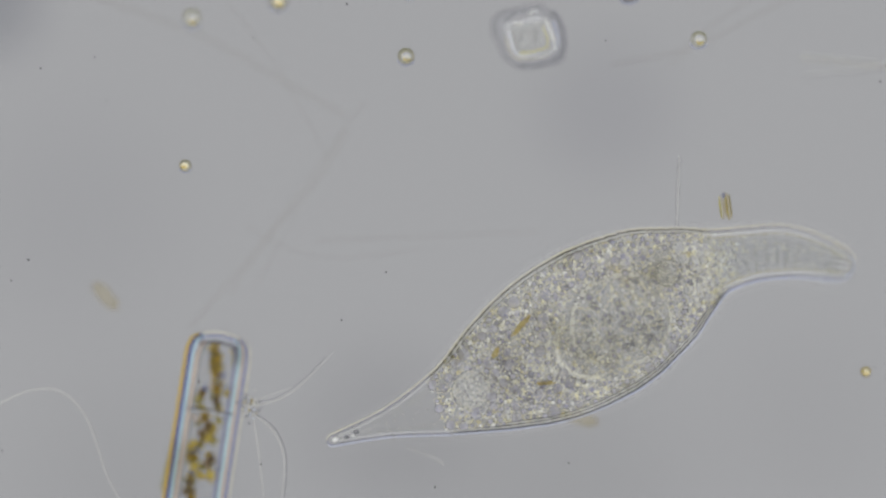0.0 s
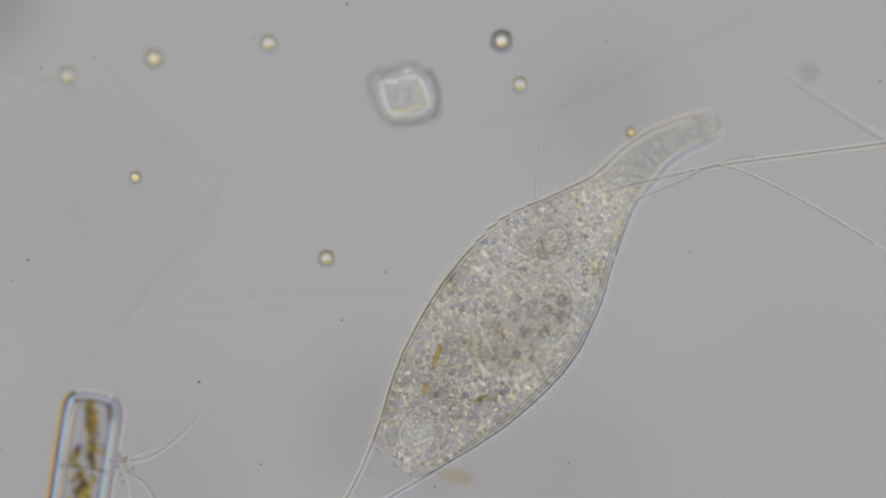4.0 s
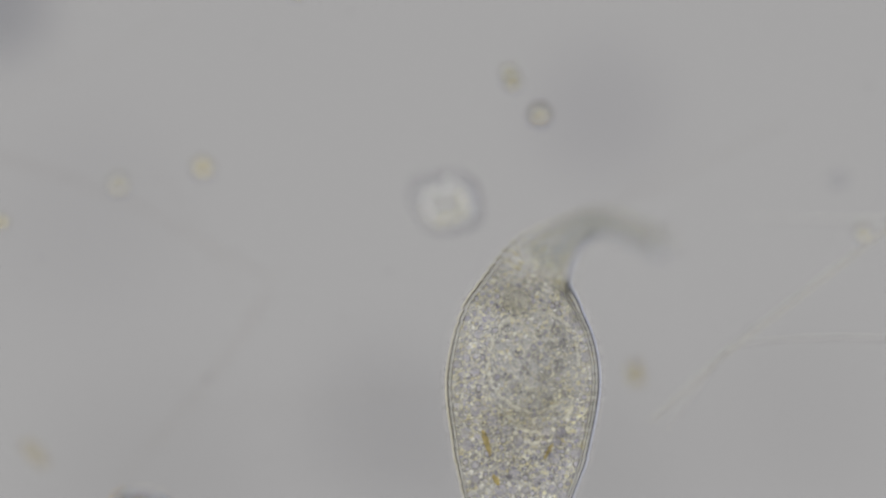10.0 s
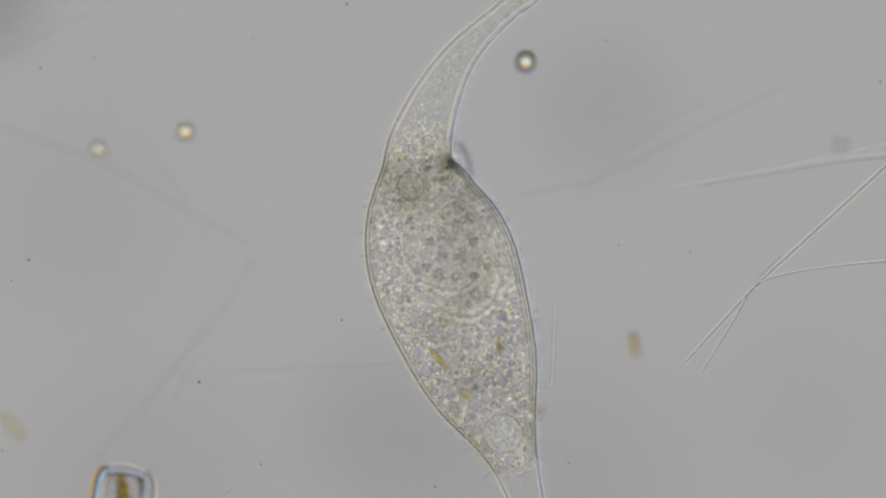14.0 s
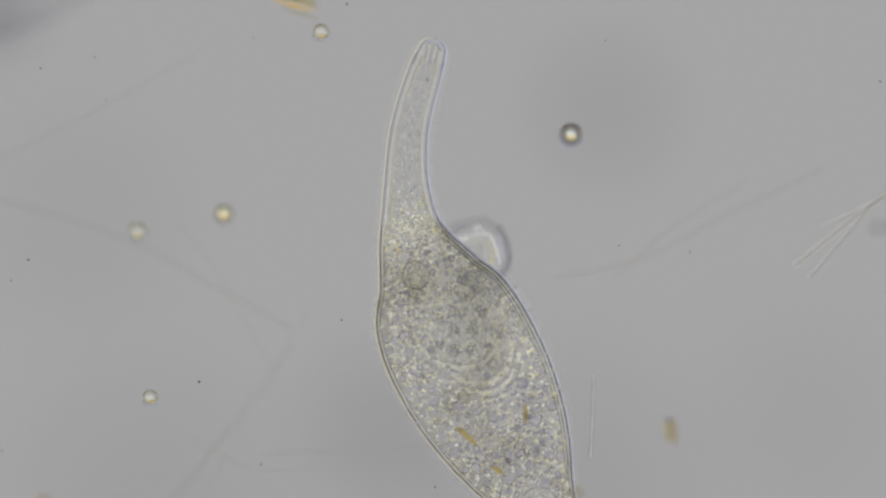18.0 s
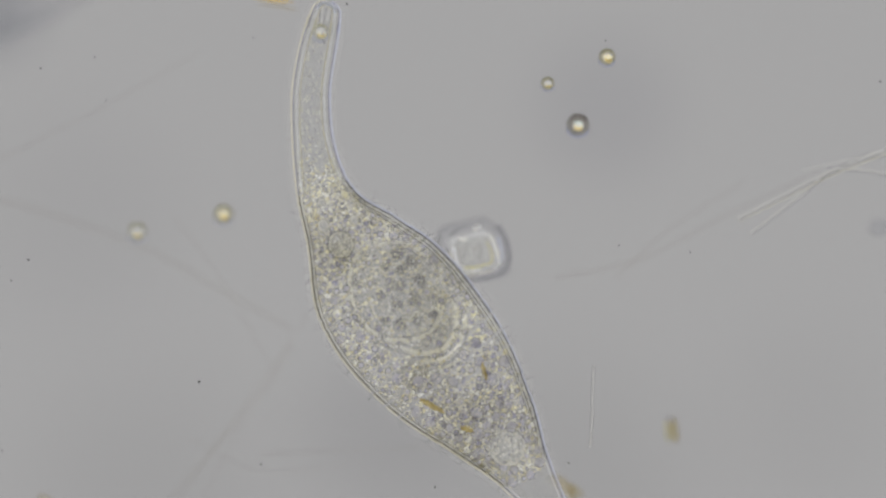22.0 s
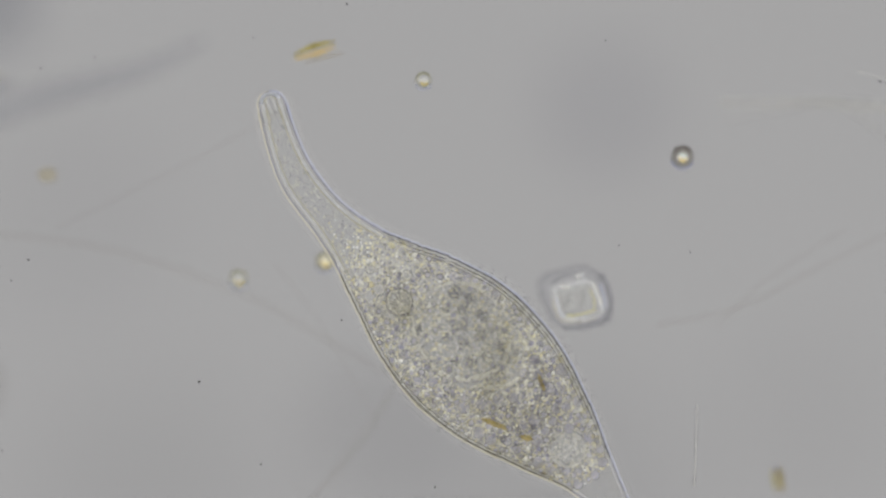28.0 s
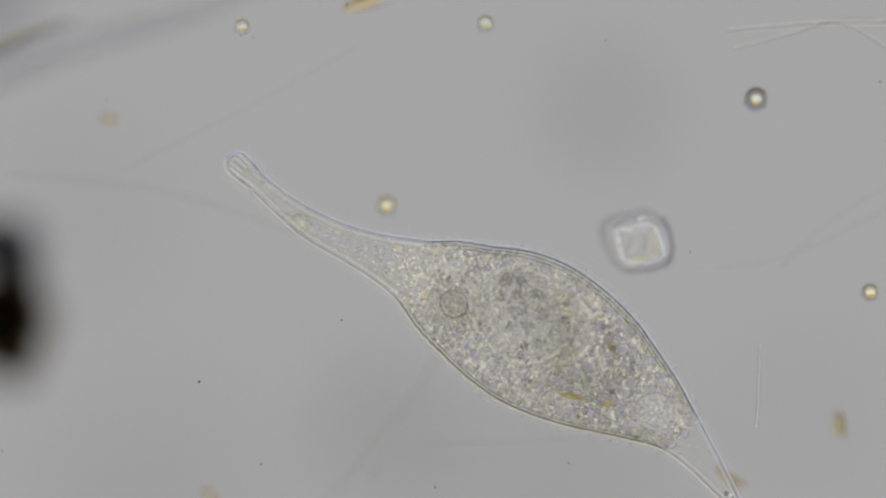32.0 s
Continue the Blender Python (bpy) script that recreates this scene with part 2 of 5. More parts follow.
M_FIBRE_YELLOW = jelly("yellow_fibre", 0.45, (1.0, 0.96, 0.75), (0.52, 0.44, 0.20), (0.70, 0.60, 0.30), scale=60)
M_DUST = jelly("dust_black", 0.5, (0.5, 0.5, 0.5), (0.05, 0.05, 0.06))
# ---- mesh tools ----
def mesh_of(name, bm, material, smooth=True):
    me = bpy.data.meshes.new(name)
    bm.to_mesh(me)
    bm.free()
    if material:
        me.materials.append(material)
    for p in me.polygons:
        p.use_smooth = smooth
    return me


def part(name, bm, material, parent=None, label="", m=None, smooth=True):
    ob = new(name, mesh_of(name, bm, material, smooth))
    if parent:
        ob.parent = parent
    if m:
        ob.matrix_basis = m
    if label:
        ob["label"] = label
    return ob


def thing(name, label, category, group="", m=None, kind=""):
    ob = new(name)
    ob.empty_display_size = 0.005
    if m:
        ob.matrix_basis = m
    return tagged(ob, label, category, group, kind)


def dome_into(bm, x, y, z, rx, ry=None, h=None, seg=10, rings=3, under=0.25, turn=0.0):
    """A rounded cap, open below."""
    ry, h = ry or rx, h or rx
    ct, st = math.cos(turn), math.sin(turn)
    top = bm.verts.new((x, y, z + h))
    last = None
    for k in range(1, rings + 1):
        a = (k / rings) * (math.pi / 2 + under)
        ring = []
        for i in range(seg):
            b = 2 * math.pi * i / seg
            px, py = rx * math.sin(a) * math.cos(b), ry * math.sin(a) * math.sin(b)
            ring.append(bm.verts.new((x + px * ct - py * st, y + px * st + py * ct, z + h * math.cos(a))))
        for i in range(seg):
            j = (i + 1) % seg
            if last:
                bm.faces.new((last[i], ring[i], ring[j], last[j]))
            else:
                bm.faces.new((top, ring[i], ring[j]))
        last = ring


def tube_into(bm, pts, r0, r1=None, seg=6, arch=True, ends=1.0):
    """A strand through points, tapering from r0 to r1: an arch open below, or round."""
    r1 = r0 if r1 is None else r1
    last = None
    n = len(pts)
    for k, p in enumerate(pts):
        d = (pts[min(k + 1, n - 1)] - pts[max(k - 1, 0)]).normalized()
        side = d.cross(Vector((0, 0, 1)))
        side = side.normalized() if side.length > 1e-6 else Vector((1, 0, 0))
        up = side.cross(d)
        r = (r0 + (r1 - r0) * k / (n - 1)) * (ends if k in (0, n - 1) else 1)
        turns = [radians(-15 + 210 * i / seg) for i in range(seg + 1)] if arch else [2 * math.pi * i / seg for i in range(seg)]
        ring = [bm.verts.new(p + (side * math.cos(a) + up * math.sin(a)) * r) for a in turns]
        if last:
            m = len(ring)
            for i in range(m - 1 if arch else m):
                j = (i + 1) % m
                bm.faces.new((last[i], last[j], ring[j], ring[i]))
        last = ring


def smooth_line(pts, per=8):
    """A soft curve through points."""
    out = []
    n = len(pts)
    for i in range(n - 1):
        p0, p1, p2, p3 = pts[max(i - 1, 0)], pts[i], pts[i + 1], pts[min(i + 2, n - 1)]
        for k in range(per):
            f = k / per
            out.append(0.5 * (2 * p1 + (p2 - p0) * f + (2 * p0 - 5 * p1 + 4 * p2 - p3) * f * f
                              + (3 * p1 - p0 - 3 * p2 + p3) * f ** 3))
    return out + [pts[-1]]


def lump_into(bm, x, y, z, rx, ry, h, seed, rough=0.3, seg=18, rings=6, turn=0.0):
    """An uneven clump, open below."""
    start = len(bm.verts)
    dome_into(bm, 0, 0, 0, 1, 1, 1, seg, rings, 0.3)
    bm.verts.ensure_lookup_table()
    ct, st = math.cos(turn), math.sin(turn)
    for v in bm.verts[start:]:
        f = 1 + rough * noise.noise(v.co * 1.7 + Vector((seed * 3.1, seed * 1.7, 0))) + rough * 0.5 * noise.noise(v.co * 4.3 + Vector((0, seed, 5)))
        c = v.co * f
        px, py = c.x * rx, c.y * ry
        v.co = Vector((x + px * ct - py * st, y + px * st + py * ct, z + c.z * h))
MOVES = []                           # (object, rows) keyed at the end


def drift(ob, z, *rows):
    """Rows of seconds, map x, map y, turn and, where it rises, height; holds before the first and after the last."""
    keys = [(r[0], pose(*spot(r[1], r[2], r[4] if len(r) > 4 else z), 0, 0, r[3] if len(r) > 3 else 0)) for r in rows]
    if keys[0][0] > 0:
        keys.insert(0, (0.0, keys[0][1]))
    if keys[-1][0] < 32:
        keys.append((32.0, keys[-1][1]))
    ob.matrix_basis = keys[0][1]
    MOVES.append((ob, keys))


# ---- the slide and the lamp below it ----
def build_slide():
    bm = bmesh.new()
    bmesh.ops.create_cube(bm, size=1)
    for v in bm.verts:
        v.co = Vector((v.co.x * 7.6, v.co.y * 5.2, (v.co.z - 0.5) * 0.02))
    bmesh.ops.bevel(bm, geom=bm.edges[:], offset=0.003, segments=2, affect="EDGES")
    ob = part("ground", bm, M_GLASS, smooth=False)
    tagged(ob, "clear glass microscope slide under a film of water", "slide", kind="structure")


def disc_into(bm, r0, r1, z, seg=72):
    a = [bm.verts.new((r1 * math.cos(2 * math.pi * i / seg), r1 * math.sin(2 * math.pi * i / seg), z)) for i in range(seg)]
    if r0 <= 0:
        bm.faces.new(a)
        return
    b = [bm.verts.new((r0 * math.cos(2 * math.pi * i / seg), r0 * math.sin(2 * math.pi * i / seg), z)) for i in range(seg)]
    for i in range(seg):
        j = (i + 1) % seg
        bm.faces.new((b[i], a[i], a[j], b[j]))


def build_lamp():
    lamp = thing("microscope_lamp", "round white microscope lamp glowing under the glass slide", "lamp")
    bm = bmesh.new()
    disc_into(bm, 0, 0.98, 0)
    part("field_lens", bm, M_FIELD, lamp, "evenly glowing pale lens")
    # bright ring added just outside the view to brighten whatever scatters light
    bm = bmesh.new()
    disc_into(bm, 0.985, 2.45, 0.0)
    part("added_ring", bm, M_RING, lamp, "brighter glowing ring added outside the view")
    bm = bmesh.new()
    disc_into(bm, 0, 2.55, -0.12)
    bmesh.ops.solidify(bm, geom=bm.faces[:], thickness=0.08)
    part("housing", bm, M_HOUSING, lamp, "black metal lamp housing", smooth=False)
    patch_z = -0.045                                # the dimming patches lie close under the slide
    scale = U * (DIST + FOCUS - patch_z) / DIST
    # tinted discs paint the field's uneven light and its dark corner
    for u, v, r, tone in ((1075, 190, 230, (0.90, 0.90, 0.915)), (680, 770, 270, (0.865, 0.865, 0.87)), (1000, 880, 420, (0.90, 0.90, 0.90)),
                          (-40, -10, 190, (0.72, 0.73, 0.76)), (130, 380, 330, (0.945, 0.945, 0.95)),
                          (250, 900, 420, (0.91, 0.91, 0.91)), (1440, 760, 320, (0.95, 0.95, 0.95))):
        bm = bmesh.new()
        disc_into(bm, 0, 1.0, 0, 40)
        s = part("dim_patch", bm, dim_patch("painted_dim_patch", tone), lamp, "faint grey patch that dims the lamp field")
        s.matrix_basis = Matrix.LocRotScale(((u - 784) * scale, (441 - v) * scale, patch_z - LAMP_Z - 0.004 * (u % 7)), None, (r * scale, r * scale, 1))
    MOVES.append((lamp, [(t, pose(*eye_place(su, sv, 0, LAMP_Z))) for t, su, sv, _ in STAGE]))
    lamp.matrix_basis = pose(*eye_place(STAGE[0][1], STAGE[0][2], 0, LAMP_Z))


build_slide()
build_lamp()

# ---- the ciliate: a chain of rigid pieces along a bending spine ----
HALF = (24, 27, 29, 35, 46, 64, 94, 120, 131, 123, 101, 71, 41, 21, 7)   # least half width at every half station, tip to tail
NOMINAL = (155, 155, 126, 132, 180, 154, 192)       # usual distance between stations
BENDS = []


def bend(t, tip, mid_neck, neck_base, front, middle, rear, tail_base, tail_tip, wide, lift=0.0, up2=0.0):
    """The spine at a time, in picture-plane map units, the half width at every half station between the ends,
    and how far the neck and the front of the body are raised (mm)."""
    BENDS.append((t, (tip, mid_neck, neck_base, front, middle, rear, tail_base, tail_tip), lift, up2, (22, *wide, 7)))


bend(0.0, (1509, 474), (1390, 446), (1264, 465), (1166, 510), (1062, 569), (909, 652), (781, 716), (585, 781), wide=(34, 44, 47, 57, 84, 114, 131, 137, 134, 112, 84, 54, 21), lift=-13)
bend(0.5, (1509, 373), (1398, 390), (1285, 413), (1179, 476), (1070, 553), (921, 646), (807, 715), (619, 788), wide=(33, 42, 46, 55, 82, 117, 133, 137, 129, 104, 78, 50, 19), lift=-13)
bend(1.0, (1543, 343), (1415, 338), (1300, 370), (1190, 442), (1076, 538), (939, 642), (833, 719), (667, 779), wide=(33, 40, 45, 53, 80, 119, 134, 136, 125, 97, 72, 46, 18), lift=-13)
bend(1.5, (1555, 366), (1428, 358), (1299, 372), (1195, 443), (1078, 535), (942, 643), (838, 722), (682, 790), wide=(33, 41, 45, 52, 76, 114, 134, 135, 124, 100, 75, 50, 21), lift=-13)
bend(2.0, (1471, 424), (1335, 381), (1203, 395), (1108, 464), (981, 562), (855, 664), (748, 753), (593, 850), wide=(34, 41, 45, 52, 72, 109, 134, 135, 124, 104, 78, 54, 25), lift=-13)
bend(2.5, (1388, 428), (1257, 376), (1123, 401), (1023, 478), (908, 578), (779, 689), (679, 783), (536, 890), wide=(32, 39, 44, 48, 72, 112, 133, 135, 125, 106, 79, 53, 25), lift=-13)
bend(3.0, (1352, 323), (1234, 331), (1118, 382), (1007, 488), (918, 580), (793, 697), (690, 799), (551, 909), wide=(29, 37, 43, 44, 73, 115, 133, 136, 126, 108, 80, 53, 25), lift=-13)
bend(3.5, (1318, 261), (1209, 293), (1110, 367), (995, 477), (908, 577), (791, 699), (692, 804), (566, 914), wide=(28, 35, 42, 46, 75, 116, 133, 135, 126, 108, 81, 54, 25), lift=-13)
bend(5.5, (1132, 93), (1044, 182), (995, 312), (930, 431), (887, 554), (819, 704), (761, 830), (692, 1010), wide=(25, 27, 37, 53, 86, 121, 134, 133, 127, 110, 85, 56, 25))
bend(6.0, (1027, 64), (1022, 189), (986, 314), (930, 427), (884, 557), (821, 702), (767, 833), (700, 1010), wide=(25, 24, 36, 55, 88, 122, 135, 133, 127, 110, 86, 57, 25), lift=10, up2=5)
bend(7.0, (1086, 37), (1042, 160), (993, 289), (927, 404), (880, 543), (833, 686), (787, 828), (720, 1005), wide=(20, 24, 27, 41, 79, 119, 133, 135, 127, 108, 78, 46, 25), lift=0, up2=16)
bend(8.0, (1102, 38), (1040, 151), (970, 262), (913, 374), (879, 489), (838, 641), (791, 812), (745, 1005), wide=(23, 27, 28, 43, 75, 109, 129, 135, 130, 116, 93, 55, 25), lift=8, up2=3)
bend(9.0, (1143, 72), (1041, 161), (945, 263), (888, 358), (859, 489), (838, 628), (809, 798), (790, 995), wide=(27, 30, 36, 49, 74, 105, 130, 134, 129, 115, 87, 51, 25), lift=48, up2=10)
bend(9.5, (1153, 92), (1042, 176), (945, 270), (888, 358), (859, 484), (847, 623), (814, 798), (790, 995), wide=(22, 25, 33, 51, 74, 104, 128, 134, 128, 113, 86, 48, 25), lift=50, up2=9)
bend(10.0, (1183, 441), (1057, 393), (959, 461), (930, 546), (926, 672), (919, 830), (900, 1000), (870, 1190), wide=(17, 20, 30, 54, 74, 102, 125, 134, 127, 112, 84, 45, 25), lift=60, up2=1)
bend(10.5, (938, 285), (909, 356), (873, 444), (881, 560), (886, 690), (906, 834), (918, 1000), (930, 1185), wide=(17, 22, 31, 50, 68, 96, 124, 134, 128, 109, 82, 43, 25), lift=64, up2=1)
bend(11.0, (847, 38), (818, 149), (755, 276), (764, 400), (799, 540), (852, 738), (882, 872), (930, 1060), wide=(17, 21, 31, 46, 61, 91, 124, 135, 129, 106, 81, 40, 25), lift=2, up2=0)
bend(12.0, (880, -80), (778, 62), (738, 210), (751, 315), (775, 445), (832, 653), (887, 807), (935, 1000), wide=(18, 32, 42, 51, 69, 98, 127, 134, 127, 102, 67, 34, 25))
bend(13.0, (895, -60), (776, 72), (727, 218), (739, 331), (777, 464), (841, 657), (903, 820), (955, 1000), wide=(19, 31, 41, 52, 68, 99, 125, 134, 125, 105, 67, 39, 25))
bend(14.0, (955, -30), (816, 98), (746, 245), (749, 348), (784, 470), (853, 667), (915, 830), (965, 1010), wide=(19, 28, 41, 54, 66, 95, 120, 132, 124, 103, 67, 39, 25))
bend(14.5, (950, -22), (811, 103), (743, 250), (746, 351), (780, 475), (850, 672), (912, 833), (965, 1010), wide=(21, 29, 41, 54, 68, 97, 121, 132, 125, 103, 68, 40, 25))
bend(16.5, (1137, 291), (988, 403), (901, 544), (901, 659), (930, 774), (985, 980), (1055, 1135), (1110, 1310), wide=(27, 33, 41, 55, 75, 105, 125, 132, 126, 105, 71, 46, 25))
bend(17.0, (1093, 241), (948, 370), (871, 516), (877, 631), (902, 734), (960, 935), (1035, 1090), (1100, 1270), wide=(28, 33, 41, 55, 76, 107, 125, 132, 127, 106, 71, 47, 25))
bend(17.5, (882, 168), (818, 323), (790, 481), (821, 591), (857, 706), (937, 883), (1010, 1035), (1080, 1215), wide=(28, 33, 39, 52, 74, 102, 123, 132, 129, 106, 72, 48, 25))
bend(18.0, (771, 71), (724, 234), (725, 395), (761, 500), (807, 602), (908, 795), (985, 960), (1060, 1140), wide=(29, 32, 37, 50, 71, 97, 120, 132, 131, 107, 73, 50, 25))
bend(19.0, (737, 59), (680, 221), (683, 386), (723, 488), (789, 604), (896, 776), (978, 935), (1055, 1110), wide=(31, 34, 38, 50, 68, 94, 122, 134, 129, 108, 74, 53, 25))
bend(20.0, (655, 68), (628, 226), (645, 385), (698, 498), (770, 606), (889, 767), (975, 925), (1060, 1095), wide=(27, 32, 37, 47, 64, 94, 119, 128, 124, 106, 75, 56, 25))
bend(21.0, (608, 42), (568, 202), (590, 360), (653, 470), (731, 572), (854, 721), (933, 837), (1045, 1010), wide=(23, 31, 36, 46, 62, 96, 125, 133, 125, 105, 83, 58, 25))
bend(22.0, (582, 3), (551, 168), (571, 331), (634, 445), (711, 557), (848, 720), (932, 838), (1040, 1010), wide=(29, 31, 34, 44, 62, 94, 120, 129, 123, 96, 71, 46, 25))
bend(23.0, (618, -55), (575, 107), (593, 277), (649, 397), (720, 512), (837, 659), (936, 774), (1018, 905), wide=(28, 32, 37, 47, 63, 95, 123, 132, 129, 106, 76, 46, 25))
bend(24.0, (640, -110), (630, 58), (647, 222), (721, 368), (799, 482), (917, 621), (1013, 733), (1105, 890), wide=(27, 30, 33, 42, 63, 101, 124, 128, 122, 104, 79, 49, 21))
bend(25.0, (594, 58), (603, 218), (665, 376), (738, 474), (815, 564), (960, 718), (1064, 842), (1165, 1010), wide=(26, 30, 34, 46, 64, 92, 115, 132, 130, 107, 76, 47, 20))
bend(26.0, (613, 89), (615, 246), (663, 405), (743, 511), (822, 603), (957, 744), (1055, 870), (1170, 1040), wide=(26, 32, 36, 44, 60, 93, 117, 128, 128, 109, 82, 46, 19))
bend(26.5, (611, 84), (613, 244), (659, 403), (737, 508), (816, 599), (952, 742), (1052, 870), (1170, 1040), wide=(26, 31, 36, 46, 65, 97, 119, 129, 126, 107, 80, 46, 19))
bend(28.5, (410, 175), (480, 325), (627, 463), (725, 542), (822, 624), (942, 728), (1040, 825), (1180, 1000), wide=(25, 31, 35, 55, 85, 112, 128, 130, 122, 99, 74, 45, 16))
bend(29.0, (386, 139), (452, 307), (607, 456), (712, 536), (812, 616), (944, 718), (1042, 807), (1180, 980), wide=(24, 31, 35, 57, 90, 116, 131, 131, 121, 97, 72, 45, 16))
bend(30.0, (460, 142), (560, 287), (723, 413), (829, 482), (941, 559), (1080, 658), (1189, 756), (1300, 930), wide=(26, 31, 38, 55, 87, 113, 129, 133, 124, 99, 69, 38, 15))
bend(31.0, (408, 197), (533, 325), (706, 430), (820, 497), (936, 566), (1075, 663), (1189, 757), (1305, 930), wide=(24, 31, 37, 56, 86, 113, 129, 133, 123, 100, 69, 39, 17))
bend(32.0, (404, 276), (545, 395), (730, 480), (831, 532), (946, 590), (1083, 673), (1204, 767), (1310, 905), wide=(16, 24, 33, 56, 86, 109, 128, 134, 125, 102, 72, 41, 21))


def on_line(values, u):
    """A smooth value at station u."""
    i = min(max(int(math.floor(u)), 0), len(values) - 2)
    f = u - i
    p0, p1, p2, p3 = (values[max(i - 1, 0)], values[i], values[i + 1], values[min(i + 2, len(values) - 1)])
    return 0.5 * (2 * p1 + (p2 - p0) * f + (2 * p0 - 5 * p1 + 4 * p2 - p3) * f * f + (3 * p1 - p0 - 3 * p2 + p3) * f ** 3)


def half_width(u):
    w = on_line(HALF, 2 * min(max(u, 0), 7))
    return max(w, 4)


def swell(k, u):
    """How much further out than usual the edge lies at bend k and station u; nothing at the very ends."""
    u = min(max(u, 0), 7)
    fade = min(1.0, u / 0.3) * min(1.0, (7 - u) / 0.4)
    return (on_line(BENDS[k][4], 2 * u) - half_width(u)) * fade


def crown(w):
    """Height of the back over the rim for a half width."""
    return w * (0.30 + 0.40 * math.exp(-w / 40))


CELL_Z = 0.0185


def spine_pose(k, u):
    """Where the piece at station u sits at bend k."""
    t, pts, lift, up2, _ = BENDS[k]
    su, sv = shift(t)
    rise = focus_drive(t)

    def at(uu):
        x, y = on_line([p[0] for p in pts], uu), on_line([p[1] for p in pts], uu)
        f = max(0.0, (3.0 - uu) / 3.0)
        lean = max(0.0, (5.0 - uu) / 3.0)
        sink = min(1.0, max(0.3, 1 - (uu - 5) * 0.35))
        z = CELL_Z + 0.001 * (lift * f ** 1.3 + up2 * lean + rise * sink)
        shrink = 1 - (z - FOCUS - 0.001 * rise) / DIST
        ex, ey = -su * U, sv * U
        return Vector((ex + (x - 784) * U * shrink, ey + (441 - y) * U * shrink, z))

    e = 0.08
    d = (at(max(u - e, 0)) - at(min(u + e, 7))).normalized()
    side = Vector((0, 0, 1)).cross(d).normalized()
    up = d.cross(side)
    m = Matrix((d, side, up)).transposed().to_4x4()
    m.translation = at(u)
    return m


TIP = 0.02                           # where the rounded tip piece hangs on the spine


def edge_pose(k, u, side):
    """Where the edge piece at station u sits: beside the spine, further out where the body swells, and along the edge there."""
    e = 0.1
    u0, u1 = max(u - e, 0), min(u + e, 7)
    run = (spine_pose(k, u0).translation - spine_pose(k, u1).translation).length / U
    rest = (half_width(u0) - half_width(u1)) / (nominal_at(u) * (u1 - u0))
    slope = (half_width(u0) + swell(k, u0) - half_width(u1) - swell(k, u1)) / max(run, 5)
    return spine_pose(k, TIP if u < 0.2 else u) @ pose(0, side * swell(k, u) * U, 0, 0, 0, side * math.degrees(math.atan(slope) - math.atan(rest)))


def nominal_at(u):
    return NOMINAL[min(max(int(u), 0), 6)]


def along(u):
    """Distance from the tip at station u in the resting body."""
    i = min(max(int(u), 0), 6)
    return sum(NOMINAL[:i]) + (u - i) * NOMINAL[i]


def station(s):
    """The station at a distance from the tip."""
    for i, n in enumerate(NOMINAL):
        if s <= n or i == 6:
            return i + s / n
        s -= n


def piece_profile(u0, half_len, first=False, last=False):
    """Half widths along a piece, front to back; the first and last piece are rounded off."""
    n = 6
    rows = [(half_len * (1 - 2 * i / n), half_width(max(u0 - half_len * (1 - 2 * i / n) / nominal_at(u0), 0))) for i in range(n + 1)]
    if first:
        x0, r = -21, half_width(0)
        rows = [(x0 + r * math.sin(a), r * math.cos(a)) for a in (1.55, 1.35, 1.1, 0.8, 0.5, 0.2)] + [(x, half_width((3 - x) / nominal_at(0))) for x in (-28, -36, -44, -50)]
    if last:
        x0 = -half_len + 8
        r = half_width(7)
        rows = [q for q in rows if q[0] > x0] + [(x0 - r * math.sin(a), r * math.cos(a)) for a in (0.2, 0.6, 1.0, 1.3, 1.55)]
    return rows


def segment_mesh(u0, rows):
    bm = bmesh.new()
    ny = 26
    last = None
    for x, w in rows:
        h = crown(w)
        ring = []
        for i in range(ny + 1):
            a = radians(-100 + 200 * i / ny)
            wob = 1 + 0.006 * noise.noise(Vector((x * 0.05 + u0 * 9, a * 2, u0)))
            ring.append(bm.verts.new((x * U, w * U * math.sin(a) * wob, h * U * math.cos(a))))
        if last:
            for i in range(ny):
                bm.faces.new((last[i], ring[i], ring[i + 1], last[i + 1]))
        last = ring
    return bm


def edge_mesh(rows, side):
    """The outer band of the skin on one side."""
    bm = bmesh.new()
    last = None
    for x, w in rows:
        band = min(24, 0.62 * w)
        ring = []
        for f in (1.0, 0.75, 0.5, 0.25, 0.0):
            y = w - band * f
            ring.append(bm.verts.new((x * U, side * y * U, crown(w) * math.sqrt(max(0.0, 1 - (y / w) ** 2)) * U if w > 1 else 0)))
        ring.append(bm.verts.new((x * U, side * w * 0.985 * U, -0.15 * crown(w) * U)))
        if last:
            for i in range(5):
                bm.faces.new((last[i], ring[i], ring[i + 1], last[i + 1]))
        last = ring
    return bm


LARGE = ((2.80, 18, 24), (2.45, 26, 11), (2.62, -26, 9), (2.18, 10, 8), (5.60, 2, 36))


def in_large(u, x, y, room=0.0):
    """Whether a point of the piece at station u lies in one of the large vacuoles."""
    s = along(u) - x
    return any(math.hypot(s - along(a), y - b) < r * 0.94 + room for a, b, r in LARGE)


def in_nucleus(u, x, y):
    return math.hypot((along(3.80) - along(u) + x + 12) / 122, (y + 18) / 84) < 1


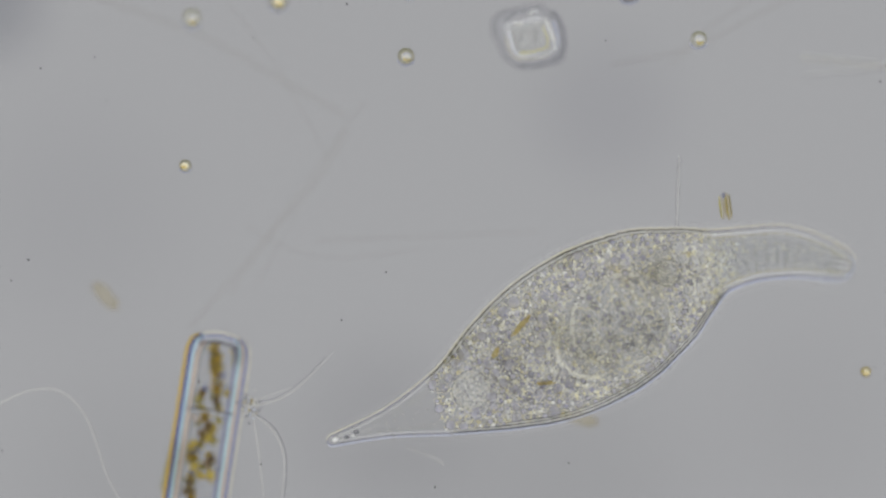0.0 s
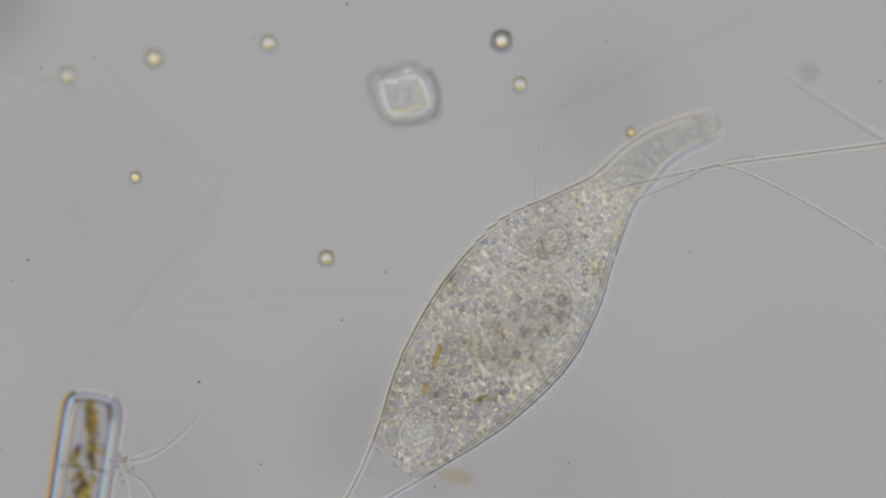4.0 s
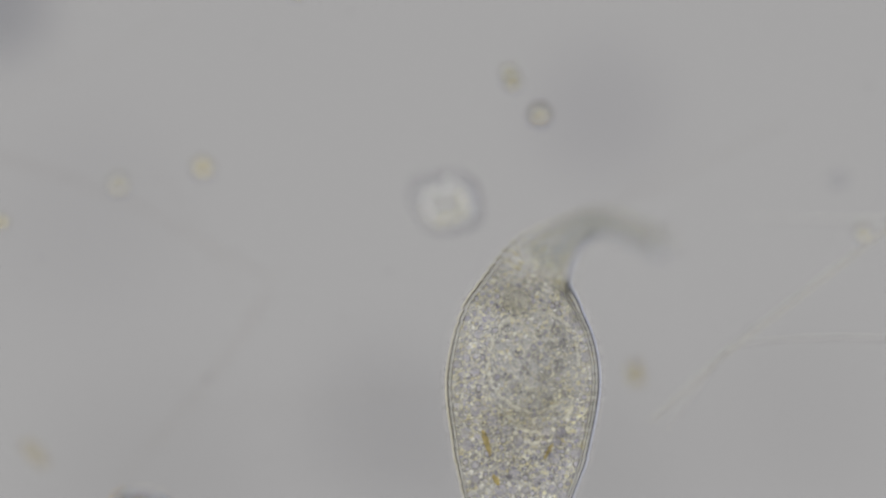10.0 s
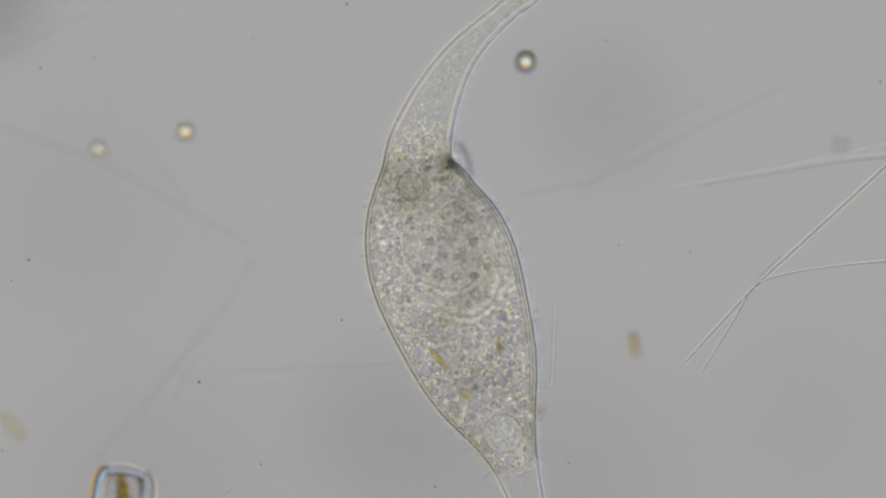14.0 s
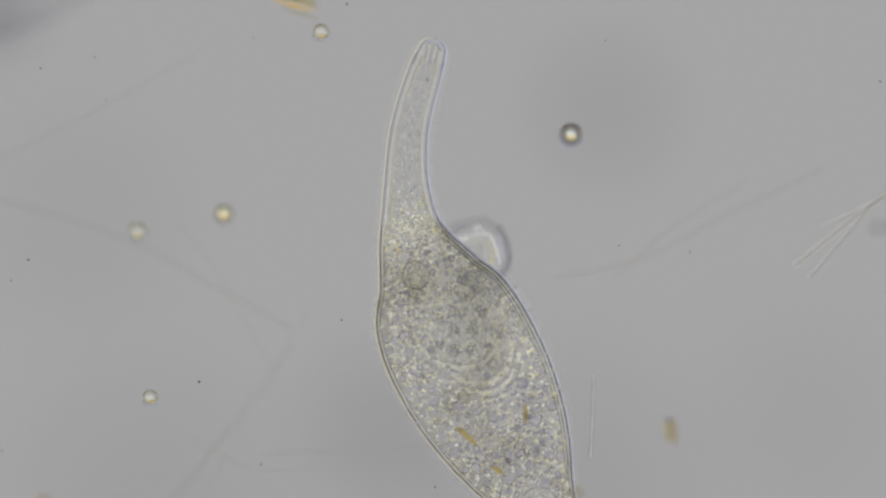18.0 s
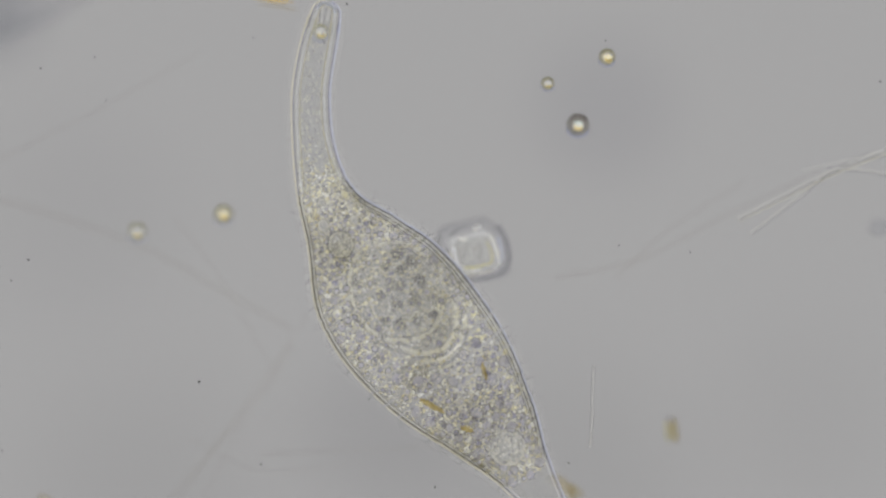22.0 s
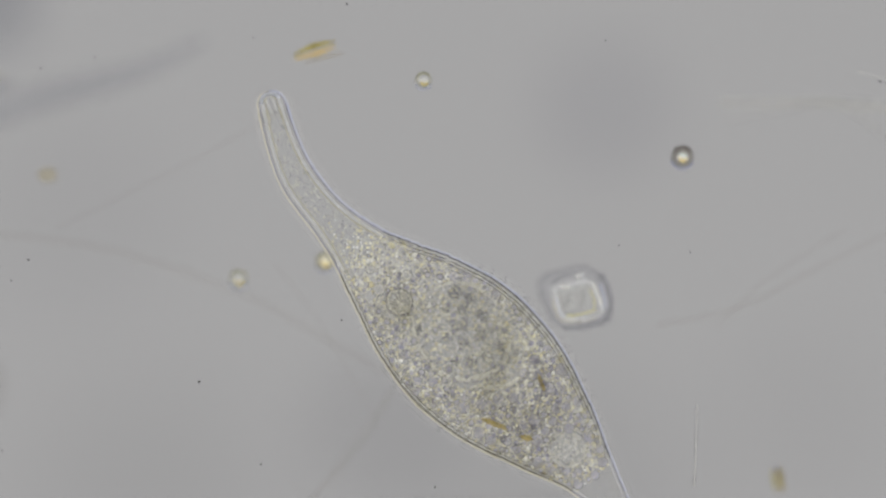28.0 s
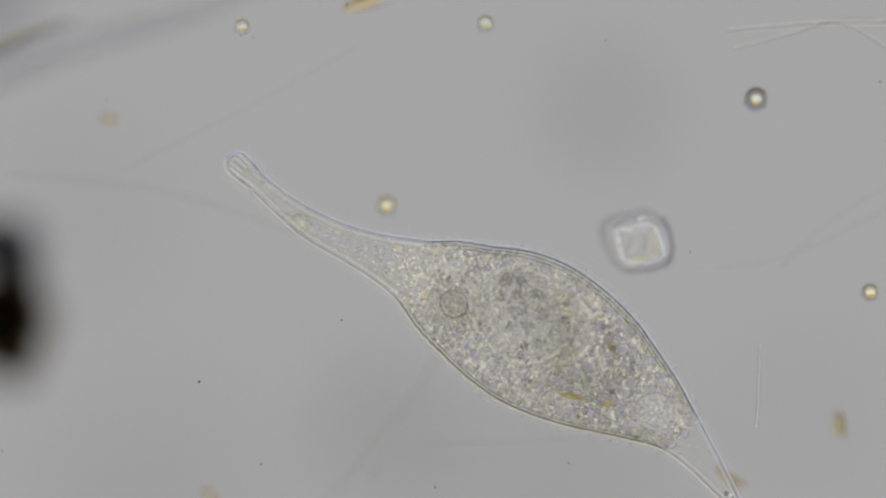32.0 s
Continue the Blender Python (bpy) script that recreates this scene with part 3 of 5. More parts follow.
def ring_into(bm, x, y, z, r, tube, seg=14, flat=1.0, turn=0.0):
    """A thin raised rim round a vesicle, open below."""
    loops = []
    for i in range(seg):
        b = 2 * math.pi * i / seg
        cb, sb = math.cos(b), flat * math.sin(b)
        cb, sb = cb * math.cos(turn) - sb * math.sin(turn), cb * math.sin(turn) + sb * math.cos(turn)
        loops.append([bm.verts.new(((x + (r + d * tube) * cb) * U, (y + (r + d * tube) * sb) * U, (z + h * tube) * U)) for d, h in ((1, 0), (0, 0.8), (-1, 0))])
    for i in range(seg):
        a, b = loops[i], loops[(i + 1) % seg]
        for j in range(2):
            bm.faces.new((a[j], b[j], b[j + 1], a[j + 1]))


def scatter(rng):
    """Vesicles and bright granules packed side by side in the resting body: kind, distance from the tip, side, radius."""
    placed, grid = [], {}

    def free(s, y, r, gap):
        gx, gy = int(s // 24), int(y // 24)
        for i in range(gx - 1, gx + 2):
            for j in range(gy - 1, gy + 2):
                if any(math.hypot(s - a, y - b) < (r + c) * gap for a, b, c in grid.get((i, j), ())):
                    return False
        return True

    s0, s1 = along(1.18), along(6.04)
    for kind, tries, lo, hi, gap in (("large", 150, 7.5, 11.5, 1.05), ("vesicle", 1500, 4.8, 7.6, 0.98), ("vesicle", 5200, 2.9, 4.8, 0.95), ("bright", 9000, 1.3, 3.2, 0.72)):
        for i in range(tries):
            s = rng.uniform(s0, s1)
            u = station(s)
            w = half_width(u)
            r = rng.uniform(lo, hi)
            y = rng.uniform(-1, 1) * (w * 0.96 - r)
            inside = in_nucleus(u, 0, y)
            if inside and (kind == "large" or rng.random() < (0.91 if kind == "vesicle" else 0.64)):
                continue
            if u < 3 and (kind == "large" or r > 2.0 + 2.4 * max(0, u - 1.5) + 2.5 * max(0, u - 2.3) or rng.random() > (1 - 0.2 * (3 - u) if u > 2.3 else 0.86 * ((u - 1.15) / 1.15) ** 2)):
                continue
            if in_large(u, 0, y, r * 0.5) or not free(s, y, r, gap):
                continue
            grid.setdefault((int(s // 24), int(y // 24)), []).append((s, y, r))
            placed.append((kind, s, y, r))
    for i in range(90):
        s = rng.uniform(along(2.2), along(5.8))
        u = station(s)
        y = rng.choice((-1, 1)) * rng.uniform(0.5, 0.93) * half_width(u)
        if not in_nucleus(u, 0, y) and not in_large(u, 0, y, 4):
            placed.append(("bright", s, y, rng.uniform(3.2, 5.6)))
    for i in range(170):
        s = rng.uniform(along(2.5), along(5.5))
        u = station(s)
        y = rng.uniform(-0.72, 0.72) * half_width(u)
        if not in_nucleus(u, 0, y) and not in_large(u, 0, y, 4):
            placed.append(("clot", s, y, rng.uniform(3, 5.5)))
    return placed


def build_ciliate():
    rng = random.Random(4)
    cell = thing("ciliate", "clear grey-yellow ciliate with a long neck, full of grains", "ciliate")
    stations = []
    stations += [0.1] + [(i + 0.5) / 7 for i in range(2, 14)]
    stations += [2 + (i + 0.5) / 8 for i in range(32)]
    stations += [6 + (i + 0.5) / 7 for i in range(7)]
    base = [spine_pose(k, 4.0) for k in range(len(BENDS))]
    back = [m.inverted() for m in base]
    cell.matrix_basis = base[0]
    MOVES.append((cell, [(b[0], base[k]) for k, b in enumerate(BENDS)]))

    def carry(ob, u, side=0):
        rows = [(b[0], back[k] @ (edge_pose(k, u, side) if side else spine_pose(k, u))) for k, b in enumerate(BENDS)]
        ob.matrix_basis = rows[0][1]
        MOVES.append((ob, rows))

    packed = {}
    for item in scatter(rng):
        packed.setdefault(min(range(len(stations)), key=lambda n: abs(along(stations[n]) - item[1])), []).append(item)
    for n, u in enumerate(stations):
        neck, tail = u < 2, u > 6
        du = 1 / 7 if neck or tail else 0.125
        step = du * nominal_at(u)
        first, last = n == 0, n == len(stations) - 1
        name = "neck_segment" if neck else "tail_segment" if tail else "body_segment"
        hl = 0.5 * step + (1 if first or last else 3)
        seg = part(name, segment_mesh(u, piece_profile(u, hl if first or last else 0.5 * step * (1.16 if neck else 1.06) + 0.6, first, last)), M_NECK if neck or tail else M_SKIN, cell)
        carry(seg, TIP if first else u)
        profile = piece_profile(u, hl if first or last else 0.5 * step * (1.25 if neck else 1.12) + 1.2, first, last)
        edges = {}
        for side in (-1, 1):
            edge = edges[side] = part("edge_band", edge_mesh(profile, side), M_NECK if neck or tail else M_SKIN, cell)
            carry(edge, u, side)
            # edge lines paint refraction: dark outline, pale halo, warm left and bluish right
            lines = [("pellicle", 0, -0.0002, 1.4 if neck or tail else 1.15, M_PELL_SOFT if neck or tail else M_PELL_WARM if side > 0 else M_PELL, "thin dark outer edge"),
                     ("coat", -3.2, -0.0004, 1.7, M_PALE_WARM if side > 0 else M_PALE_BLUE, "pale line painted as an edge halo"),
                     ("outer_slime", -9.5, -0.0006, 5.5, M_HALO_BAND, "faint bright band painted as a halo")]
            if not last:
                lines.append(("inner_edge", 7.0 if neck else 5.0 if tail else 4.2, 0.0012, 2.6 if neck else 2.2 if tail else 1.4, M_PALE_BAND if neck or tail else M_PELL_PALE, "pale inner edge"))
                if neck:
                    lines.append(("fold_line", 12.0, 0.0016, 1.5, M_NECK_LINE, "faint warm inner line"))
                if 2.2 < u < 5.7:
                    lines.append(("fold_line", 7.2, 0.0022, 0.8, M_FOLD_WARM if side > 0 else M_FOLD, "fine fold along the edge"))
                if side < 0 and 2.5 < u < 5.4:
                    lines.append(("fold_line", 13.0, 0.0034, 0.75, M_FOLD, "fine fold along the edge"))
                    lines.append(("inner_edge", 10.2, 0.0030, 1.2, M_PELL_PALE, "pale inner edge"))
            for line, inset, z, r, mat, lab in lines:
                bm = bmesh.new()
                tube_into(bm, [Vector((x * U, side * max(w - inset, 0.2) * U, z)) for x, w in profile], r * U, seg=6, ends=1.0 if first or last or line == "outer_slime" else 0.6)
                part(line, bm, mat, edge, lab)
        if neck:
            # upright walls across the neck, added to darken it when it rears up
            bm = bmesh.new()
            for x in [-0.45 + 0.15 * i for i in range(0 if first else 7)]:
                w = half_width(max(u - x * du, 0)) * 0.95
                arc = [(w * math.cos(radians(a)), crown(w) * math.sin(radians(a))) for a in range(0, 181, 18)]
                low = [bm.verts.new((x * step * U, y * U, -0.25 * crown(w) * U)) for y, z in arc]
                top = [bm.verts.new((x * step * U, y * U, z * U)) for y, z in arc]
                for i in range(len(arc) - 1):
                    bm.faces.new((low[i], low[i + 1], top[i + 1], top[i]))
            part("cross_walls", bm, M_NECK_DIM, seg, "fine clear walls added to darken the raised neck")
        # grains in this slice
        core = max(0.0, min(1.0, (u - 1.6) / 0.9)) * max(0.0, min(1.0, (6.15 - u) / 0.35))
        fine = bmesh.new()
        area = 2 * half_width(u) * step
        for i in range(int(area * ((0.026 + 0.006 * min(u, 2) if u < 6 else 0.012) + 0.012 * core))):
            x, f = rng.uniform(-0.5, 0.5 if not first else -0.2) * step, rng.uniform(-0.92, 0.92)
            w = half_width(max(0, u - x / nominal_at(u)))
            y, z = f * w, crown(w) * math.sqrt(1 - f * f) * rng.uniform(0.45, 0.85) - 2
            r = rng.uniform(0.8, 1.9) if 1.5 < u < 6 else rng.uniform(0.7, 1.35)
            if in_large(u, x, y):
                continue
            long = rng.uniform(2.0, 5.0) if u < 1.5 and rng.random() < 0.55 else 1.0
            if u < 1.6:
                y *= 0.80
            dome_into(fine, x * U, y * U, (z - r * 0.3) * U, r * long * U, r * U * (0.8 if long > 1 else 1), r * 0.5 * U, seg=6, rings=2, under=0.0, turn=rng.uniform(-0.3, 0.3) if long > 1 else 0)
        if len(fine.verts):
            tagged(part("granulation", fine, M_NECKFINE if u < 1.9 or tail else M_FINE, seg), kind="stuff")
        else:
            fine.free()
        # packed vesicles and the bright granules between them; the outer ones go with the edges
        slots = {q: [bmesh.new() for i in range(4)] for q in (-1, 0, 1)}
        for kind, s, y, r in packed.get(n, ()):
            x = along(u) - s
            w = half_width(station(s))
            f = abs(y) / w
            z = crown(w) * math.sqrt(max(0.02, 1 - f * f)) * rng.uniform(0.25, 0.75) - 4
            q = 0 if rng.random() > (f - 0.2) / 0.6 else 1 if y > 0 else -1
            rims, lenses, bright, halos = slots[q]
            if kind == "bright":
                z = rng.uniform(-5, 2) if r < 3.2 else rng.uniform(0, 5)
                dome_into(bright, x * U, y * U, z * U, r * U, r * rng.uniform(0.6, 1.2) * U, r * 0.5 * U, seg=8, rings=2, under=0.0, turn=rng.uniform(0, 3))
            elif kind == "clot":
                lump_into(lenses, x * U, y * U, z * U, r * U, r * rng.uniform(0.5, 0.9) * U, r * 0.35 * U, s + y, 0.5, seg=12, rings=3, turn=rng.uniform(0, 3))
            elif kind == "large":
                vacuole(edges[q] if q else seg, x, y, z, r)
            else:
                # the dark rim and pale halo paint how a vesicle bends the light
                rim = r * 0.11 + 0.35
                flat = rng.uniform(0.72, 1.0)
                turn = rng.uniform(0, 3.14)
                if rng.random() < 0.75:
                    ring_into(rims, x, y, z, r * 0.86, rim, seg=12, flat=flat, turn=turn)
                if rng.random() < 0.8:
                    ring_into(halos, x, y, rng.uniform(-4, 2), r * 0.86 + rim + 0.9, 1.0, seg=12, flat=flat, turn=turn)
                g = r * 0.86 - rim
                dome_into(lenses, x * U, y * U, z * U, g * U, g * flat * U, g * 0.4 * U, seg=12, rings=2, under=0.0, turn=turn)
        for q, meshes in slots.items():
            for nm, bm, mat in zip(("vesicle_rims", "vesicles", "bright_granules", "vesicle_halos"), meshes, (M_VESRIM, M_VES, M_BRIGHT, M_HALO)):
                if len(bm.verts):
                    tagged(part(nm, bm, mat, edges[q] if q else seg), kind="stuff")
                else:
                    bm.free()
    # the large bodies inside
    for u, y, r in LARGE:
        holder = thing_part("contractile_vacuole" if r > 15 else "clear_vacuole", cell)
        z = crown(half_width(u)) * 0.8 - 6
        big_vacuole(holder, 0, y, z, r, rng)
        carry(holder, u)
    for u, y, r, mat in ((6.70, 2, 4.2, M_DARKVAC), (6.80, -2, 3.4, M_DARKVAC), (6.74, -3, 3.0, M_PELL_PALE), (6.93, 0, 4.5, M_BRIGHT)):
        bm = bmesh.new()
        lump_into(bm, 0, y * U, 1 * U, r * 1.3 * U, r * U, r * 0.5 * U, u * 5, 0.2, seg=12, rings=3)
        carry(part("tail_granule", bm, mat, cell, "small blurred granule in the tail"), u)
    nucleus(cell, carry, rng)
    for u, y, a, l, wd in ((4.72, 62, 20, 24, 5), (4.78, -48, -25, 16, 4), (5.1, 40, 30, 11, 5)):
        bm = bmesh.new()
        lump_into(bm, 0, y * U, (crown(half_width(u)) * 0.6) * U, l * U, wd * U, 4 * U, u * 7, 0.25, turn=radians(a))
        carry(part("food_diatom", bm, M_FOOD, cell, "swallowed yellow-brown diatom"), u)
    # soft brownish clouds of food deep inside
    for i in range(24):
        u, f = rng.choice((2.6, 3.0, 3.3, 3.7, 4.1, 4.4, 4.6, 4.8, 5.0, 5.2)) + rng.uniform(-0.12, 0.12), rng.uniform(-0.68, 0.68)
        r = rng.uniform(12, 24)
        bm = bmesh.new()
        lump_into(bm, 0, f * half_width(u) * U, rng.uniform(-40, -6) * U, r * rng.uniform(0.8, 1.5) * U, r * U, 6 * U, i * 3.7, 0.5, seg=20, rings=5, turn=rng.uniform(0, 3))
        carry(part("food_cloud", bm, M_CLOUD, cell, "soft brownish food clump"), u)
    tip_rods(cell, carry)
    cilia(cell, carry, rng)
    return cell


def thing_part(name, parent):
    ob = new(name)
    ob.parent = parent
    ob.empty_display_size = 0.004
    return ob


def vacuole(seg, x, y, z, r):
    """A clear round vacuole; its dark rim and pale inner rim are painted refraction."""
    bm = bmesh.new()
    dome_into(bm, x * U, y * U, (z - 1.5) * U, r * U, r * U, r * 0.45 * U, seg=18, rings=4, under=0.05)
    part("vacuole", bm, M_VAC, seg, "clear round vacuole")
    bm = bmesh.new()
    ring_into(bm, x, y, z, r, 0.9, seg=20)
    part("vacuole_rim", bm, M_HAIR_SOFT, seg, "thin grey rim")
    bm = bmesh.new()
    ring_into(bm, x, y, -3, r * 0.72, 0.9, seg=18)
    part("vacuole_rim", bm, M_PALERIM, seg, "pale inner rim")


def big_vacuole(parent, x, y, z, r, rng):
    bm = bmesh.new()
    dome_into(bm, x * U, y * U, (z - r * 0.25) * U, r * U, r * 0.95 * U, r * 0.4 * U, seg=24, rings=6, under=0.1)
    part("vacuole_wall", bm, M_BIGVAC, parent)

    def rim(q0, rad, dz):
        line = []
        for i in range(41):
            a = i * math.pi / 20
            q = q0 * (1 + 0.08 * noise.noise(Vector((math.cos(a) * 1.6, math.sin(a) * 1.6, r))))
            line.append(Vector(((x + q * math.cos(a)) * U, (y + 0.95 * q * math.sin(a)) * U, (z + 0.45 * min(r, 26) + dz) * U)))
        bm = bmesh.new()
        tube_into(bm, line, rad * U, seg=5)
        return bm

    part("vacuole_rim", rim(r, 1.0, 1), M_VESRIM if 15 < r < 30 else M_HAIR_SOFT, parent, "thin grey rim")
    part("vacuole_rim", rim(r * 0.90 - 0.8, 1.5 if r > 15 else 0.9, -14), M_HAIR_PALE if r > 30 else M_PALERIM, parent, "pale rim")
    if r > 15:
        dark, pale = bmesh.new(), bmesh.new()
        for i in range(int(r * r / 7)):
            q, b = r * 0.82 * math.sqrt(rng.random()), rng.uniform(0, 6.28)
            s = rng.uniform(1.2, 3.2)
            dome_into(dark if i % 2 else pale, (x + q * math.cos(b)) * U, (y + q * math.sin(b)) * U, (z + r * 0.15) * U, s * U, s * rng.uniform(0.7, 1.2) * U, s * 0.5 * U, seg=7, rings=2, under=0.0)
        tagged(part("vacuole_content", dark, M_VACFINE, parent), kind="stuff")
        tagged(part("pale_vacuole_content", pale, M_VACFINE, parent), kind="stuff")


def nucleus(cell, carry, rng):
    u, rx, ry = 3.80, 110, 86
    nuc = thing_part("nucleus", cell)
    nuc["label"] = "large oval nucleus with a pale rim"
    w = half_width(u)
    z = crown(w) * 0.75
    bm = bmesh.new()
    dome_into(bm, -8 * U, -18 * U, (z - 16) * U, rx * U, ry * U, 18 * U, seg=40, rings=8, under=0.0)
    part("nucleus_body", bm, M_NUC, nuc)
    # broken rim: arcs of two overlapping lobes (centre, radii, from and to angle)
    for name, cx, cy, ax, ay, a0, a1, rad, mat in (
            ("nucleus_rim", 14, -6, 92, 80, 8, 118, 4.0, M_PALERIM), ("nucleus_rim", 14, -6, 92, 80, 124, 222, 3.6, M_PALERIM), ("nucleus_rim", 14, -6, 92, 80, 250, 345, 2.8, M_PALERIM),
            ("nucleus_rim", -44, -14, 72, 62, 112, 262, 4.0, M_PALERIM), ("nucleus_rim", -44, -14, 88, 76, 140, 240, 3.0, M_PALERIM), ("nucleus_rim", -44, -14, 104, 88, 158, 214, 2.0, M_PALERIM),
            ("nucleus_outline", 14, -6, 86, 74, 30, 114, 1.0, M_HAIR_SOFT), ("nucleus_outline", 14, -6, 86, 74, 130, 205, 1.0, M_HAIR_SOFT), ("nucleus_outline", 14, -6, 98, 85, 40, 110, 0.9, M_HAIR_SOFT),
            ("nucleus_outline", 14, -6, 86, 74, 268, 335, 1.0, M_HAIR_SOFT), ("nucleus_outline", 14, -6, 99, 86, 130, 200, 0.9, M_HAIR_SOFT),
            ("nucleus_outline", -44, -14, 80, 69, 126, 250, 1.2, M_HAIR_SOFT), ("nucleus_outline", -44, -14, 96, 82, 150, 228, 1.0, M_HAIR_SOFT)):
        bm = bmesh.new()
        line = []
        for i in range(25):
            a = radians(a0 + (a1 - a0) * i / 24)
            q = 1 + 0.06 * noise.noise(Vector((math.cos(a) * 1.5, math.sin(a) * 1.5, 2))) + 0.015 * noise.noise(Vector((a * 5, ax, 1)))
            px, py = cx - 8 + ax * q * math.cos(a), ay * q * math.sin(a) + cy - 12
            zz = -4.0 if mat is M_PALERIM else 6.0
            line.append(Vector((px * U, py * U, zz * U)))
        tube_into(bm, line, rad * U, seg=6, ends=0.3)
        part(name, bm, mat, nuc)
    # dark granules, most of them where the two lobes meet
    made = []
    for i in range(160):
        px, py, r = rng.gauss(-16, 40), rng.gauss(-22, 34), rng.uniform(7.5, 12.5)
        if len(made) > 14 or math.hypot((px - 2) / 92, (py + 18) / 70) > 1 or any(math.hypot(px - a, py - b) < (r + c) * 1.12 for a, b, c in made):
            continue
        made.append((px, py, r))
        zz = rng.uniform(-30, -6)
        bm = bmesh.new()
        lump_into(bm, px * U, py * U, (zz - r * 0.4) * U, r * U, r * rng.uniform(0.75, 1) * U, r * 0.5 * U, i * 2.3, 0.35, seg=16, rings=4)
        part("dark_granule", bm, M_DARKVAC, nuc, "dark grey granule")
        bm = bmesh.new()
        ring_into(bm, px + 1, py + 1, zz + 1.5, r * 0.5, 0.9, seg=10)
        part("granule_rim", bm, M_VESRIM, nuc)
        if i % 2:
            bm = bmesh.new()
            a0 = rng.uniform(0, 6.28)
            tube_into(bm, [Vector(((px + (r + 2.5) * math.cos(a0 + b)) * U, (py + (r + 2.5) * math.sin(a0 + b)) * U, 0)) for b in (0, 0.4, 0.8, 1.2, 1.6, 2.0)], rng.uniform(1.6, 3.0) * U, seg=6, ends=0.3)
            part("pale_gap", bm, M_PALERIM, nuc, "pale gap beside a granule")
    carry(nuc, u)


def tip_rods(cell, carry):
    """Stiff rods and the pale lip in the mouth at the end of the neck."""
    head = thing_part("mouth_rods", cell)
    for y in (-13, -6, 1, 8, 14):
        bm = bmesh.new()
        tube_into(bm, [Vector((x * U, (y * (1 - 0.006 * (18 - x)) + 0.04 * x) * U, 0.0036)) for x in (-38, -28, -20, -12)], 0.6 * U, seg=5)
        part("mouth_rod", bm, M_PELL_PALE if y in (-6, 8) else M_HAIR_DARK, head)
    bm = bmesh.new()
    tube_into(bm, [Vector(((-19 + 15 * math.cos(radians(a))) * U, 17 * math.sin(radians(a)) * U, 0.003)) for a in range(-85, 90, 10)], 2.6 * U, seg=6, ends=0.3)
    part("mouth_lip", bm, M_SILICA_WHITE, head, "bright rounded lip")
    bm = bmesh.new()
    tube_into(bm, [Vector(((-21 + 21 * math.cos(radians(a))) * U, 21 * math.sin(radians(a)) * U, 0.002)) for a in range(-60, 65, 10)], 1.5 * U, seg=6, ends=0.3)
    part("lip_edge", bm, M_PALE_BLUE, head, "bluish outer lip")
    carry(head, TIP)


def cilia(cell, carry, rng):
    """Short fine hairs that stand off the skin in tufts."""
    for u in [2.3 + 0.3 * i for i in range(13)]:
        bm = bmesh.new()
        for i in range(16):
            x = rng.uniform(-20, 20)
            side = rng.choice((-1, 1))
            w = half_width(u - x / nominal_at(u))
            l = rng.uniform(9, 20)
            a = rng.uniform(-0.5, 0.5)
            p = Vector((x * U, side * w * U, -0.0005))
            tube_into(bm, [p, p + Vector((math.sin(a) * l * 0.5 * U, side * l * 0.55 * U, 0)), p + Vector((math.sin(a * 1.6) * l * U, side * l * U, 0))], 0.4 * U, 0.2 * U, seg=3)
        ob = tagged(part("cilia", bm, M_HAIR_SOFT, cell, "faint short hairs"), kind="stuff")
        carry(ob, u)


build_ciliate()
# ---- the square crystal ----
def rounded_ring(half, r, aspect, down, n=7, skew=-0.15):
    """A leaning rounded rectangle, set a little towards its lower edge."""
    pts = []
    for cx, cy, a0 in ((1, 1, 0), (-1, 1, 90), (-1, -1, 180), (1, -1, 270)):
        for i in range(n):
            a = radians(a0 + 90 * i / (n - 1))
            x, y = cx * (half - r) + r * math.cos(a), cy * (half * aspect - r) + r * math.sin(a)
            wob = 1 + 0.09 * noise.noise(Vector((x * 0.03, y * 0.03, 4.2))) + 0.05 * noise.noise(Vector((x * 0.09, y * 0.09, 1.0)))
            pts.append(((x + skew * y) * wob, y * wob - down))
    return pts


